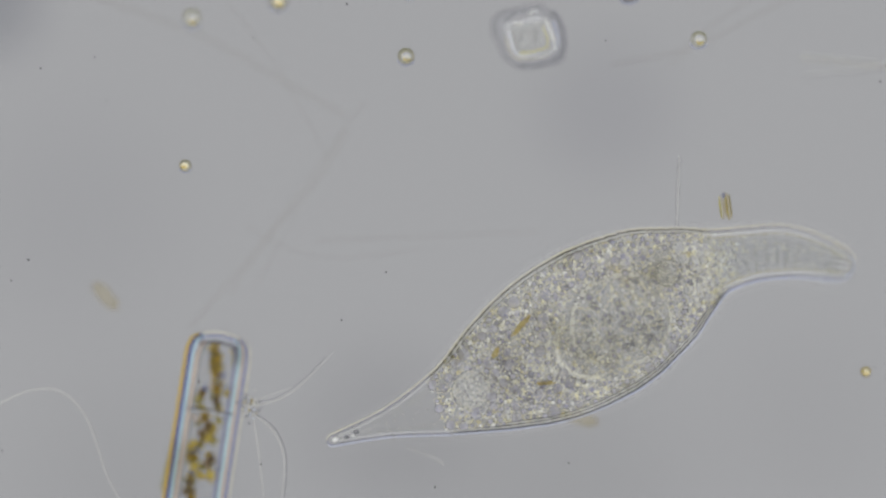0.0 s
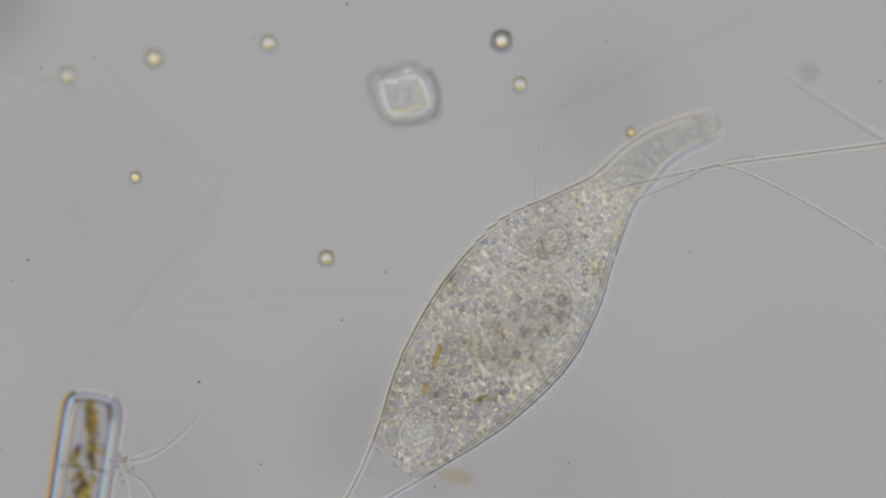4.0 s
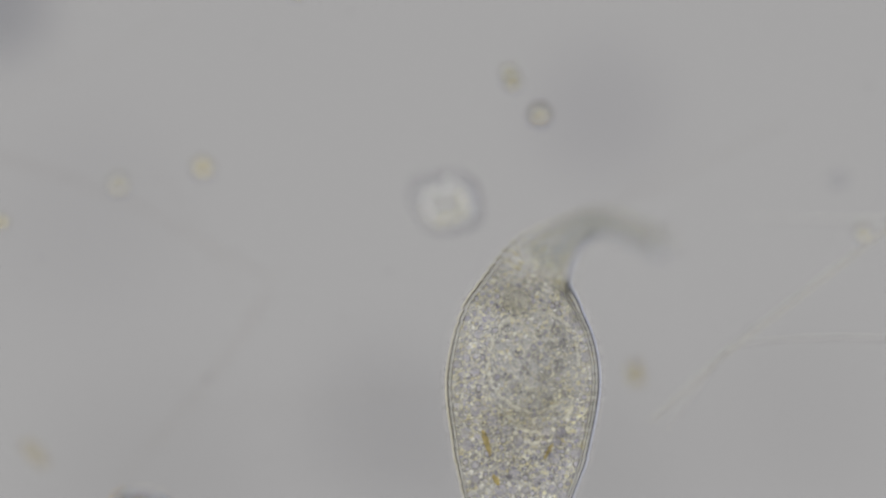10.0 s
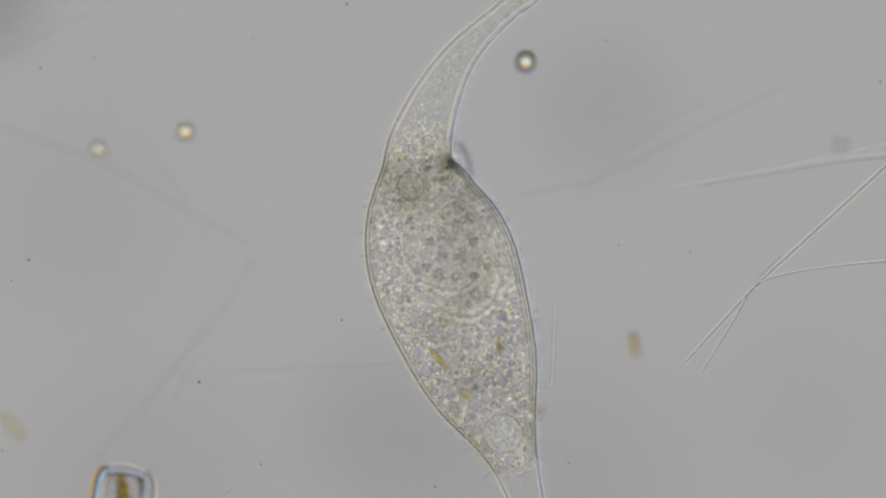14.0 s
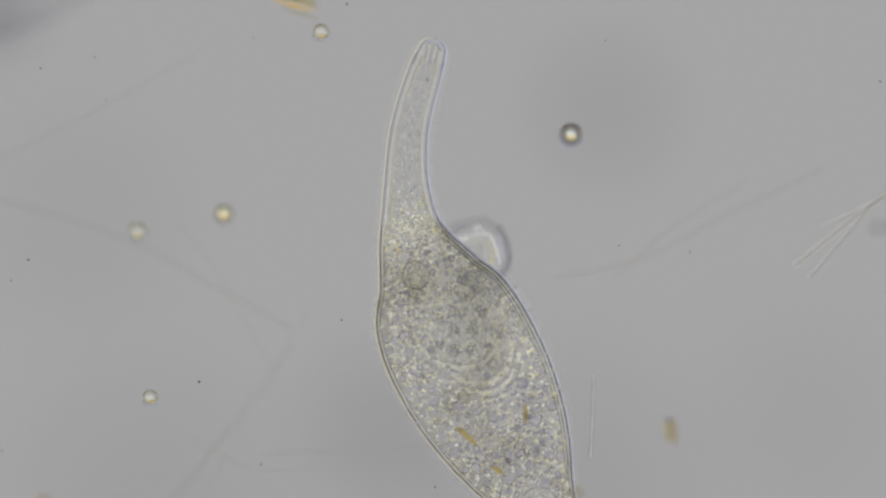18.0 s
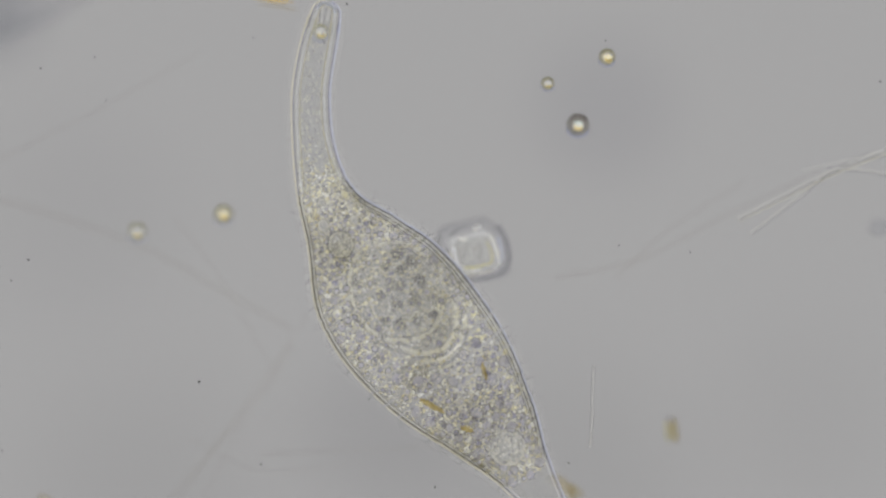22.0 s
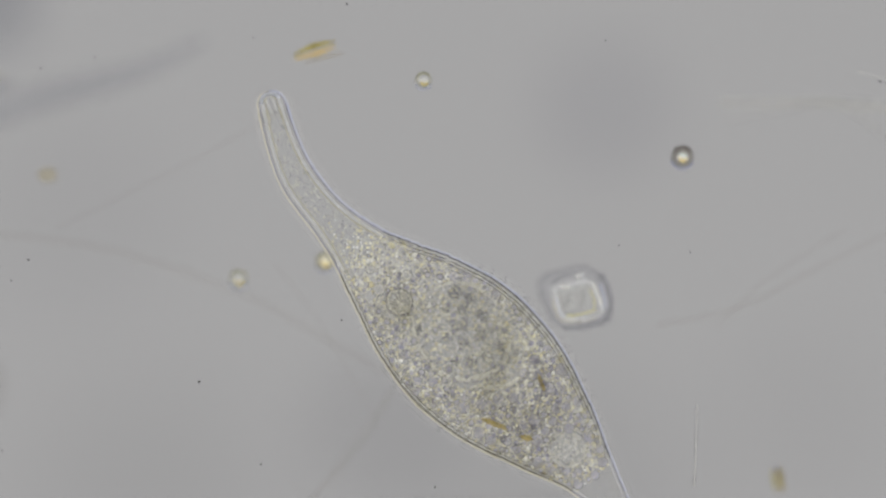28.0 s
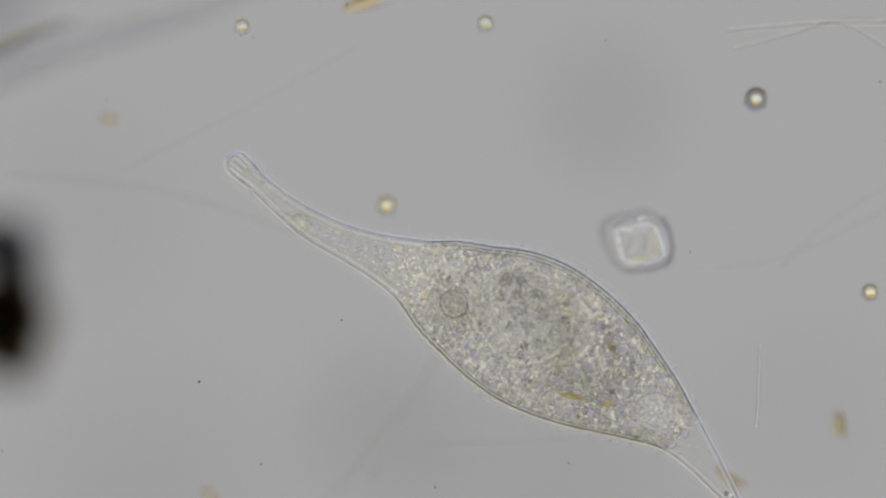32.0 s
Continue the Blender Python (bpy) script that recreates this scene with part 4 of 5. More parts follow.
def build_crystal():
    c = thing("crystal", "clear square salt crystal with bright rounded edges on the slide", "crystal", m=pose(*spot(715, 162, -0.0), 0, 0, 11))

    def shell(name, rings, mat, close, label=""):
        bm = bmesh.new()
        last = None
        for half, r, aspect, down, z in rings:
            ring = [bm.verts.new((x * U, y * U, z)) for x, y in rounded_ring(half, r, aspect, down)]
            if last:
                k = len(ring)
                for i in range(k):
                    j = (i + 1) % k
                    bm.faces.new((last[i], last[j], ring[j], ring[i]))
            last = ring
        if close:
            bm.faces.new(last)
        part(name, bm, mat, c, label)

    # wall, ridge and face tones paint how the crystal bends the light
    shell("base_wall", ((60, 37, 0.93, 0, 0.0), (60, 36, 0.93, 0, 0.003), (58, 34, 0.92, 0, 0.0052), (54, 30, 0.91, 1, 0.0062)), M_CRYS_WALL_DARK, False, "foot of the wall, tinted as a dark halo")
    shell("outer_wall", ((54.8, 30.8, 0.90, 1, 0.0063), (50, 26, 0.86, 3, 0.0080), (43, 20, 0.81, 4, 0.0090)), M_CRYS_WALL, False, "pale sloping wall")
    shell("ridge", ((42.6, 19.6, 0.81, 4, 0.0091), (40.5, 18, 0.80, 4, 0.0098), (38.5, 16, 0.79, 5, 0.0101), (36, 14, 0.78, 5, 0.0098), (33.5, 11, 0.77, 5, 0.0091)), M_CRYS_RIDGE, False, "ridge painted white as a bright bevel")
    shell("top_face", ((33.3, 11, 0.77, 5, 0.0090), (23, 9, 0.76, 5, 0.0082), (14, 6, 0.76, 5, 0.0086), (7, 3, 0.76, 5, 0.0080)), M_CRYS_FACE, True, "clear sunken face")
    # tubes paint glowing edges, colour fringes and the dark lower right side
    for pts, r, mat in ((((-24, 10), (-12, 18), (2, 14), (18, 18)), 2.4, M_CRYS_RIDGE), (((-22, -10), (-14, 4), (-18, 16)), 1.6, M_HAIR_SOFT),
                        (((4, -16), (12, -4), (10, 12)), 2.0, M_HAIR_SOFT), (((14, -22), (17, -8), (24, -2)), 2.6, M_CRYS_RIDGE),
                        (((-37, 14), (-36, -8), (-33, -24), (-22, -34), (-4, -36), (16, -35), (30, -33)), 5.4, M_CRYS_GLOW), (((37, -34), (37, -10), (33, 12), (29, 24)), 4.8, M_CRYS_GLOW), (((0, -38), (18, -38), (34, -35)), 5.6, M_CRYS_GLOW), (((6, 36), (12, 40), (20, 37)), 5.0, M_CRYS_GLOW),
                        (((-26, 27), (-14, 22), (-8, 26)), 3.4, M_CRYS_GLOW), (((-20, -16), (-8, -8), (-12, 2)), 3.0, M_CRYS_RIDGE), (((0, 4), (8, -2), (4, -10)), 3.2, M_HAIR_FAINT),
                        (((-24, -27), (-6, -30), (14, -29), (26, -26), (29, -10), (25, 12)), 1.9, M_CRYS_YELLOW), (((-42, 8), (-42, -18), (-30, -38), (0, -43), (28, -42)), 2.0, M_PALE_WARM),
                        (((45, 16), (48, -12), (44, -30)), 3.6, M_PALE_BLUE), (((-40, 34), (-16, 44), (16, 40)), 3.0, M_HAIR_SOFT),
                        (((50, 36), (60, 4), (56, -32), (34, -52), (0, -55), (-34, -48)), 4.5, M_CRYS_SHADE)):
        bm = bmesh.new()
        tube_into(bm, smooth_line([Vector((x * U, y * U, 0.0062 if mat is M_CRYS_SHADE else 0.0108 if mat in (M_CRYS_GLOW, M_CRYS_YELLOW) else 0.0098)) for x, y in pts]), r * U, r * 0.5 * U, seg=6)
        part("facet_edge", bm, mat, c)


build_crystal()


# ---- the diatom with golden chloroplasts ----
def build_diatom():
    d = thing("diatom", "long glassy diatom box with golden-brown pigment lying on the slide", "diatom", m=pose(*spot(161, 704, 0.001), 0, 0, -8.8))
    # local: x to the right, y up along the box, which runs down from its end at the origin
    w, length = 49, 460
    bm = bmesh.new()
    last = None
    for y, full in ((0, 0.62), (-5, 0.8), (-12, 0.91), (-24, 0.98), (-40, 1), (-140, 1), (-240, 1), (-340, 1), (-length, 1)):
        ring = []
        for i in range(17):
            a = math.pi * i / 16
            sx = math.copysign(abs(math.cos(a)) ** 0.4, math.cos(a))
            ring.append(bm.verts.new((sx * w * full * U, y * U, (abs(math.sin(a)) ** 0.5) * 40 * U)))
        if last:
            for i in range(16):
                bm.faces.new((last[i], ring[i], ring[i + 1], last[i + 1]))
        else:
            bm.faces.new(ring)
        last = ring
    bm.faces.new(last[::-1])
    part("shell", bm, M_SILICA, d, "clear glass shell")
    # coloured lines paint the optics' colour fringes along the sides and end
    for x, r, mat, lab in ((-57, 3.6, M_SILICA_WARM, "orange edge"), (-51, 3.6, M_SILICA_BLUE, "blue edge"), (-45, 3.2, M_SILICA_CYAN, "bright bluish edge"), (-37, 4.2, M_SILICA_PINK, "pale pink edge"), (58, 2.4, M_PALE_WARM, "pale outer edge"),
                           (52, 3.8, M_SILICA_LILAC, "lilac edge"), (45, 3.0, M_SILICA_PINK, "pale warm edge"), (39, 3.2, M_SILICA_CYAN, "bright bluish edge"), (32, 3.0, M_SILICA_LILAC, "lilac seam"), (-30, 1.4, M_HAIR_SOFT, "grey seam")):
        bm = bmesh.new()
        top = 2 if abs(x) > 38 else 14
        tube_into(bm, [Vector((x * U * f, (-top + 3 - y) * U, 36 * U)) for y, f in ((0, 0.66), (5, 0.82), (12, 0.92), (24, 0.98), (40, 1), (200, 1), (440, 1))], r * U, seg=8)
        part("valve_edge", bm, mat, d, lab)
    for y, mat in ((9, M_PALE_WARM), (4, M_SILICA_LILAC), (-1, M_PALE_BLUE), (-9, M_SILICA_DARK)):
        bm = bmesh.new()
        tube_into(bm, [Vector((x * U, (y - 0.0055 * x * x) * U, 36 * U)) for x in range(-36, 37, 6)], 2.4 * U, seg=6)
        part("end_edge", bm, mat, d)
    rng = random.Random(9)
    # a ribbon of pigment from the end to the seam, and loose clumps beyond it
    for i in range(16):
        y = -16 - 7.6 * i
        wide = 8 + 3.5 * math.sin(math.pi * min(1, i / 8)) if i < 9 else 9.5 - 0.4 * (i - 9)
        bm = bmesh.new()
        lump_into(bm, (-9 + 1.5 * i + rng.uniform(-3, 3)) * U, y * U, (16 + i % 3) * U, wide * rng.uniform(0.75, 1.2) * U, rng.uniform(6, 9) * U, 7 * U, i * 1.9, 0.6, seg=16, rings=5, turn=rng.uniform(-0.5, 0.5))
        part("chloroplast", bm, M_BROWN if i == 13 else M_OLIVE if i in (2, 5, 14) else M_GOLD, d, "golden-brown pigment clump")
    for i in range(40):
        y = -142 - 6.8 * i + rng.uniform(-6, 6)
        bm = bmesh.new()
        lump_into(bm, (rng.choice((-16, -10, 6, 12)) + rng.uniform(-7, 7)) * U, y * U, rng.uniform(12, 18) * U, rng.uniform(5, 10) * U, rng.uniform(7, 14) * U, 8 * U, i * 2.7, 0.7, seg=16, rings=5, turn=rng.uniform(-0.8, 0.9))
        part("chloroplast", bm, M_BROWN if i in (2, 5, 13, 20) else M_OLIVE if rng.random() < 0.3 else M_GOLD, d, "golden-brown pigment clump")
    for x, y, rx, ry, mat in ((-19, -104, 6, 10, M_BROWN), (-22, -112, 7, 9, M_OLIVE), (-16, -96, 4, 7, M_SILICA_BLUE), (34, -26, 5, 13, M_SILICA_DARK), (41, -28, 2.6, 13, M_SILICA_CYAN), (-41, -22, 5, 9, M_SILICA_WHITE), (28, -36, 3, 12, M_OLIVE), (20, -92, 6, 11, M_HAIR_SOFT)):
        bm = bmesh.new()
        lump_into(bm, x * U, y * U, 24 * U, rx * U, ry * U, 4 * U, x + y, 0.35, seg=14, rings=4)
        part("pigment_grain", bm, mat, d)
    for i in range(22):
        bm = bmesh.new()
        px, y = rng.uniform(-28, 26), rng.uniform(-330, -15)
        lump_into(bm, px * U, y * U, 26 * U, rng.uniform(3, 7) * U, rng.uniform(4, 10) * U, 5 * U, i + 20, 0.5, seg=12, rings=4, turn=rng.uniform(0, 3))
        part("pigment_grain", bm, rng.choice((M_GOLD, M_OLIVE, M_GREEN, M_SILICA_LILAC, M_SILICA_WHITE, M_SILICA_PINK)), d)
    for y, mat in ((-134, M_SILICA_WHITE), (-130, M_HAIR_DARK)):
        bm = bmesh.new()
        tube_into(bm, [Vector((x * U, (y - 0.0012 * x * x) * U, 38 * U)) for x in range(-44, 45, 8)], 1.6 * U, seg=6)
        part("girdle_seam", bm, mat, d)
    # tufts at the end and at the side
    bm = bmesh.new()
    for i in range(9):
        x = rng.uniform(-40, 48)
        p = Vector((x * U, 2 * U, 34 * U))
        tube_into(bm, [p, p + Vector((rng.uniform(-4, 6) * U, rng.uniform(6, 14) * U, 0)), p + Vector((rng.uniform(-8, 12) * U, rng.uniform(14, 34) * U, 0))], 0.6 * U, 0.3 * U, seg=4)
    tagged(part("end_fringe", bm, M_HAIR_FAINT, d, "fine grey hairs"), kind="stuff")


build_diatom()


def build_tuft():
    t = thing("slime_tuft", "tuft of pale hairs and slime beside the diatom", "tuft", m=pose(*spot(214, 824, 0.012)))
    rng = random.Random(12)
    bm = bmesh.new()
    for i in range(46):
        dome_into(bm, rng.gauss(0, 9) * U, rng.gauss(0, 14) * U, rng.uniform(0, 0.004), rng.uniform(1.5, 4) * U, seg=7, rings=3)
    tagged(part("slime", bm, M_VACFINE, t, "pale slime grains"), kind="stuff")
    for pts, r0, r1, mat in ((((0, 0), (50, 10), (95, 40), (150, 96)), 2.0, 0.5, M_HAIR_PALE), (((8, 6), (50, 15), (95, 46), (140, 90)), 0.8, 0.4, M_HAIR_SOFT), (((0, 4), (45, 22), (75, 32)), 1.4, 0.6, M_HAIR_PALE),
                             (((6, -10), (45, -40), (66, -90), (62, -170)), 1.5, 1.2, M_HAIR_SOFT), (((6, -12), (42, -44), (62, -92), (58, -170)), 1.4, 1.0, M_HAIR_PALE), (((6, -14), (18, -90), (26, -170)), 1.6, 0.9, M_HAIR_PALE)):
        bm = bmesh.new()
        tube_into(bm, smooth_line([Vector((x * U, y * U, 0.004)) for x, y in pts]), r0 * U, r1 * U, seg=5)
        part("hair", bm, mat, t)
    for i in range(14):
        bm = bmesh.new()
        lump_into(bm, rng.gauss(0, 8) * U, rng.gauss(-4, 14) * U, 0.004, rng.uniform(2, 5) * U, rng.uniform(1.5, 3.5) * U, 2 * U, i, 0.5, seg=10, rings=3, turn=rng.uniform(0, 3))
        part("slime_flake", bm, rng.choice((M_PALE_WARM, M_HAIR_SOFT, M_SILICA_WHITE, M_PALEBROWN)), t)


build_tuft()


# ---- loose strands ----
def strand(label, pts, r, mat, z=0.012, group="", taper=0.5):
    bm = bmesh.new()
    tube_into(bm, smooth_line([Vector(((u - 784) * U, (441 - v) * U, 0)) for u, v in pts]), r * U, r * taper * U, seg=6)
    ob = part("strand", bm, mat)
    ob.matrix_basis = pose(0, 0, z)
    return tagged(ob, label, "strand", group)


def build_strands():
    far = "faint strands on the slide"
    for pts, r in ((((-420, 40), (-150, 70), (100, 150), (250, 230), (385, 305)), 9), (((385, 330), (330, 420), (240, 525), (100, 690)), 7),
                   (((330, 530), (480, 524), (730, 514)), 4), (((170, 100), (250, 205), (355, 385)), 3), (((-225, 38), (40, -95), (215, -195)), 3),
                   (((175, 625), (300, 440), (415, 280)), 3.5), (((860, 212), (1010, 180), (1150, 110), (1345, 15)), 6),
                   (((970, 215), (1060, 130), (1200, 40)), 4), (((200, 500), (330, 560), (520, 545)), 2.5), (((225, 610), (260, 540), (300, 470)), 2.5)):
        strand("faint grey strand out of focus", pts, r, M_HAIR_FAINT, 0.001, far, 0.8)
    strand("pale curved hair on the slide", ((-230, 820), (-175, 797), (-120, 800), (-75, 850), (-40, 950), (-5, 1010)), 1.8, M_HAIR_PALE, 0.014)
    strand("thin pale hair on the slide", ((560, 930), (545, 918), (495, 900)), 1.4, M_HAIR_PALE, 0.014)


build_strands()


def build_filaments():
    f = thing("filament_bundle", "bundle of long thin crossing colourless filaments", "filament")
    # warm and grey lines beside the pale ones paint their refracted edges
    for pts, r, mat in ((((-192, -42), (-92, -19), (0, 0), (150, 20), (330, 44), (560, 78)), 2.0, M_HAIR_PALE), (((-192, -49), (-92, -27), (0, -8), (150, 12), (330, 36), (560, 69)), 1.5, M_FIL_WARM), (((-189, -46), (-89, -23), (0, -4), (150, 16), (330, 40), (560, 73)), 1.1, M_HAIR_DARK),
                        (((-178, -74), (-80, -32), (0, -3), (120, -52), (270, -140), (420, -250)), 1.8, M_HAIR_PALE), (((-176, -77), (-78, -35), (1, -6), (121, -55), (271, -143)), 0.9, M_HAIR_DARK),
                        (((-60, -24), (-25, -12), (10, 4), (60, 12)), 1.0, M_HAIR_SOFT)):
        bm = bmesh.new()
        tube_into(bm, smooth_line([Vector((x * U, y * U, 0)) for x, y in pts]), r * 0.55 * U, r * U, seg=6)
        part("filament", bm, mat, f)
    rows = ((0, 1395, 220, -18), (1, 1395, 218, -16), (2, 1350, 268, -9), (3, 1275, 288, 0), (3.5, 1275, 288, 0), (5.5, 1290, 298, 1), (6, 1290, 328, 5), (6.5, 1283, 378, 14), (7, 1280, 412, 20),
          (8, 1290, 406, 26), (9, 1262, 432, 30), (10.5, 1230, 415, 30), (11, 1244, 403, 29), (12, 1211, 416, 30), (13, 1239, 402, 32), (14, 1286, 365, 35),
          (16.5, 1380, 190, 32), (18, 1434, 64, 26), (19, 1434, 38, 20), (20, 1404, 23, 16), (21, 1376, 21, 14), (22, 1360, 16, 14), (24, 1320, -30, 8, 0.05), (26, 1190, -130, -6, 0.06), (28.5, 1142, -189, -13, 0.04), (29, 1132, -197, -12, 0.03), (30, 1082, -208, -8, 0.03), (32, 1060, -225, -8, 0.03))
    # the rows hold for the sharp plane: higher up the same place lies nearer the axis
    lifted = []
    for t, u, v, turn, *z in rows:
        rise = 0.040 if t < 2.5 else 0.028 if 7.5 < t < 10.6 else 0.021 if t < 15 else 0.030
        near = 1 if z else 1 - (rise - 0.019) / DIST
        cu, cv = 784 - shift(t)[0], 441 - shift(t)[1]
        lifted.append((t, cu + (u - cu) * near, cv + (v - cv) * near, turn, *(z or (rise,))))
    drift(f, 0.021, *lifted)


build_filaments()


def build_long_hair():
    f = thing("hair_pair", "two thin pale hairs lying side by side", "hair")
    for pts, r, mat in ((((-190, -4), (-60, 0), (80, 5), (220, 2)), 1.3, M_HAIR), (((-150, -9), (0, -6), (120, -3), (220, -8)), 0.9, M_HAIR_DARK), (((20, 6), (110, 12), (220, 22)), 1.2, M_HAIR)):
        bm = bmesh.new()
        tube_into(bm, smooth_line([Vector((x * U, y * U, 0)) for x, y in pts]), r * 0.5 * U, r * U, seg=6)
        part("hair", bm, mat, f)
    drift(f, 0.012, (0, 1560, 190, -20), (3, 1545, 215, -36), (7, 1480, 215, -18), (10.5, 1440, 195, -2), (11, 1420, 200, 0), (12, 1385, 193, 3), (13, 1360, 186, 5), (14, 1330, 166, 8), (16.5, 1420, 60, 20), (18, 1500, 40, 24), (24, 1470, -70, 0), (32, 1300, -330, -30))


build_long_hair()


def build_hair():
    h = thing("loose_hair", "single thin grey hair beside the ciliate", "hair")
    # grey lines beside the pale core paint the dark edges of one hair
    for x, r, mat in ((0, 1.0, M_HAIR_SOFT), (2.4, 1.5, M_HAIR_PALE), (4.8, 0.7, M_HAIR_SOFT)):
        bm = bmesh.new()
        tube_into(bm, smooth_line([Vector(((x + a) * U, y * U, 0)) for a, y in ((2, 74), (0, 25), (-1, -22), (-4, -72))]), r * 0.6 * U, r * U, seg=5)
        part("hair_edge" if mat is M_HAIR_SOFT else "hair_core", bm, mat, h)
    drift(h, 0.016, (0, 975, 454, 0), (1, 930, 384, 0), (2, 895, 385, -4), (3, 917, 355, -4), (3.5, 943, 340, -4), (5.5, 957, 300, 0), (8, 975, 300, -10), (10.5, 942, 345, -12),
          (12, 930, 485, 0), (14, 922, 480, 0), (18, 922, 458, 0), (32, 924, 420, 0))


build_hair()


# ---- brown and olive scraps ----
def scrap(name, label, cat, u, v, z, rx, ry, h, turn, mat, seed, rough=0.3):
    bm = bmesh.new()
    lump_into(bm, 0, 0, 0, rx * U, ry * U, h * U, seed, rough, seg=20, rings=6)
    ob = tagged(part(name, bm, mat), label, cat)
    ob.matrix_basis = pose(*spot(u, v, z), 0, 0, turn)
    return ob


def build_scraps():
    d = thing("brown_diatom", "small brown diatom pair that sinks to the slide", "diatom")
    for x, rx, ry, mat in ((-6, 4.4, 22, M_FAINTBROWN), (5, 4.6, 26, M_PALEBROWN), (0, 2.4, 17, M_PALEBROWN), (-9, 1.6, 20, M_CRYS_YELLOW), (9.5, 1.6, 22, M_FIBRE_YELLOW), (3, 1.3, 20, M_CRYS_YELLOW), (0, 3.2, 5, M_SILICA_LILAC)):
        bm = bmesh.new()
        lump_into(bm, x * U, (20 if rx == 3.2 else 0) * U, (0 if rx > 4 else 5) * U, rx * U, ry * U, 5 * U, x, 0.15)
        part("valve", bm, mat, d)
    drift(d, 0.002, (0, 1060, 470, 8, 0.017), (1, 1060, 470, 8, 0.014), (3, 1060, 472, 8, -0.001), (6, 1060, 478, 8, -0.001), (13, 1072, 482, 8, -0.001), (19, 1069, 490, 8, -0.001), (24, 1076, 487, 8, -0.001), (30, 1082, 494, 8, -0.001))
    scrap("brown_scrap", "pale brown scrap lying on the slide", "scrap", 806, 850, 0.001, 34, 12, 8, -14, M_FAINTBROWN, 2)
    scrap("brown_scrap", "pale brown scrap lying on the slide", "scrap", -52, 630, 0.0, 32, 13, 8, -48, M_FAINTBROWN, 3)
    scrap("brown_scrap", "tiny pale yellow scrap on the slide", "scrap", -240, -60, 0.0, 16, 14, 8, 0, M_FAINTBROWN, 4)
    scrap("brown_scrap", "brown crescent scrap beside the diatom", "scrap", 66, 938, 0.004, 8, 46, 8, -14, M_GREEN, 5)
    scrap("grey_bead", "blurred grey bead on the slide", "bead", 1446, 121, 0.0, 17, 16, 12, 0, M_HAZE, 6, 0.1)
    g = thing("olive_scrap", "olive-yellow scrap of plant matter on the slide", "scrap", m=pose(*spot(884, 592, 0.003), 0, 0, -38))
    for i, (x, y, rx, ry) in enumerate(((-8, 0, 26, 9), (12, 6, 18, 7), (16, -8, 14, 6))):
        bm = bmesh.new()
        lump_into(bm, x * U, y * U, 0, rx * U, ry * U, 8 * U, i + 7, 0.3)
        part("flake", bm, M_FAINTBROWN if i else M_PALEBROWN, g)
    n = thing("needle_pair", "pair of yellow-brown needle diatoms floating side by side", "diatom")
    for pts, r, mat in ((((-40, 3), (0, 7), (38, 2)), 5, M_OLIVE), (((-42, -4), (0, -7), (36, -6)), 4, M_SILICA_WARM), (((-26, -16), (10, -18), (46, -22)), 2.4, M_PALEBROWN)):
        bm = bmesh.new()
        line = smooth_line([Vector((x * U, y * U, 0)) for x, y in pts])
        tube_into(bm, line[:len(line) // 2 + 1], r * 0.25 * U, r * U, seg=7)
        tube_into(bm, line[len(line) // 2:], r * U, r * 0.25 * U, seg=7)
        part("needle", bm, mat, n)
    drift(n, 0.006, (0, 430, -338, -12), (16.5, 396, -290, -12), (18, 394, -284, -12), (20, 375, -290, -9), (22, 354, -296, -5), (24, 292, -308, 8), (25, 278, -298, 10), (25.5, 277, -292, 14), (26.5, 276, -292, 14),
          (28.5, 238, -283, 22), (29, 236, -287, 24), (30, 224, -270, 22), (32, 222, -270, 22))
    b = thing("detritus_clump", "dark blurred clump of brown detritus on the slide", "detritus", m=pose(*spot(-368, 262, 0.0)))
    rng = random.Random(3)
    # place beside the stalk and size of each clod, all at the top of the clump to fit the view
    # the blue clods paint a colour fringe of the optics
    for name, mat, lab, z, clods in (("clod", M_DEBRIS, "", 0.136, ((68, 78, 33), (56, 17, 44), (72, -26, 39), (63, -87, 33), (42, -52, 44), (38, 95, 35))),
                                     ("loose_clod", M_DEBRIS_SOFT, "thin brown detritus", 0.140, ((98, -18, 30), (94, -52, 27), (85, 35, 25), (82, -96, 25), (106, -5, 20), (88, -30, 26))),
                                     ("loose_clod", M_DEBRIS_BLUE, "thin detritus painted blue as a colour fringe", 0.142, ((86, 87, 22), (78, 113, 21), (90, 64, 18)))):
        for x, y, r in clods:
            bm = bmesh.new()
            lump_into(bm, x * U, y * U, z, r * U, r * rng.uniform(0.9, 1.2) * U, 0.014, x + y, 0.4, turn=rng.uniform(0, 3))
            part(name, bm, mat, b, lab)
    bm = bmesh.new()
    lump_into(bm, 0, 0, 0, 24 * U, 45 * U, 0.140, 77, 0.35)
    for v in bm.verts:                             # the stalk leans over from its foot, out of the camera's sight
        v.co.x += (40 - 200 * (1 - v.co.z / 0.14)) * U
    part("stalk", bm, M_DEBRIS, b)
    # broad fibres beside the clump, raised over the slide for blur and placed to fit the view
    for pts, r, mat, z, lab in ((((-640, -40), (-460, -120), (-260, -190), (-60, -245), (60, -300)), 42, M_HAZE, 0.075, "broad grey fibre"),
                                (((-600, -85), (-430, -172), (-350, -206), (-280, -226)), 15, M_FIBRE_DARK, 0.060, "dark grey fibre"),
                                (((-600, -98), (-425, -186), (-360, -212), (-300, -238)), 7, M_FIBRE_YELLOW, 0.052, "yellowish fibre edge")):
        bm = bmesh.new()
        near = 1 - (z - FOCUS) / DIST
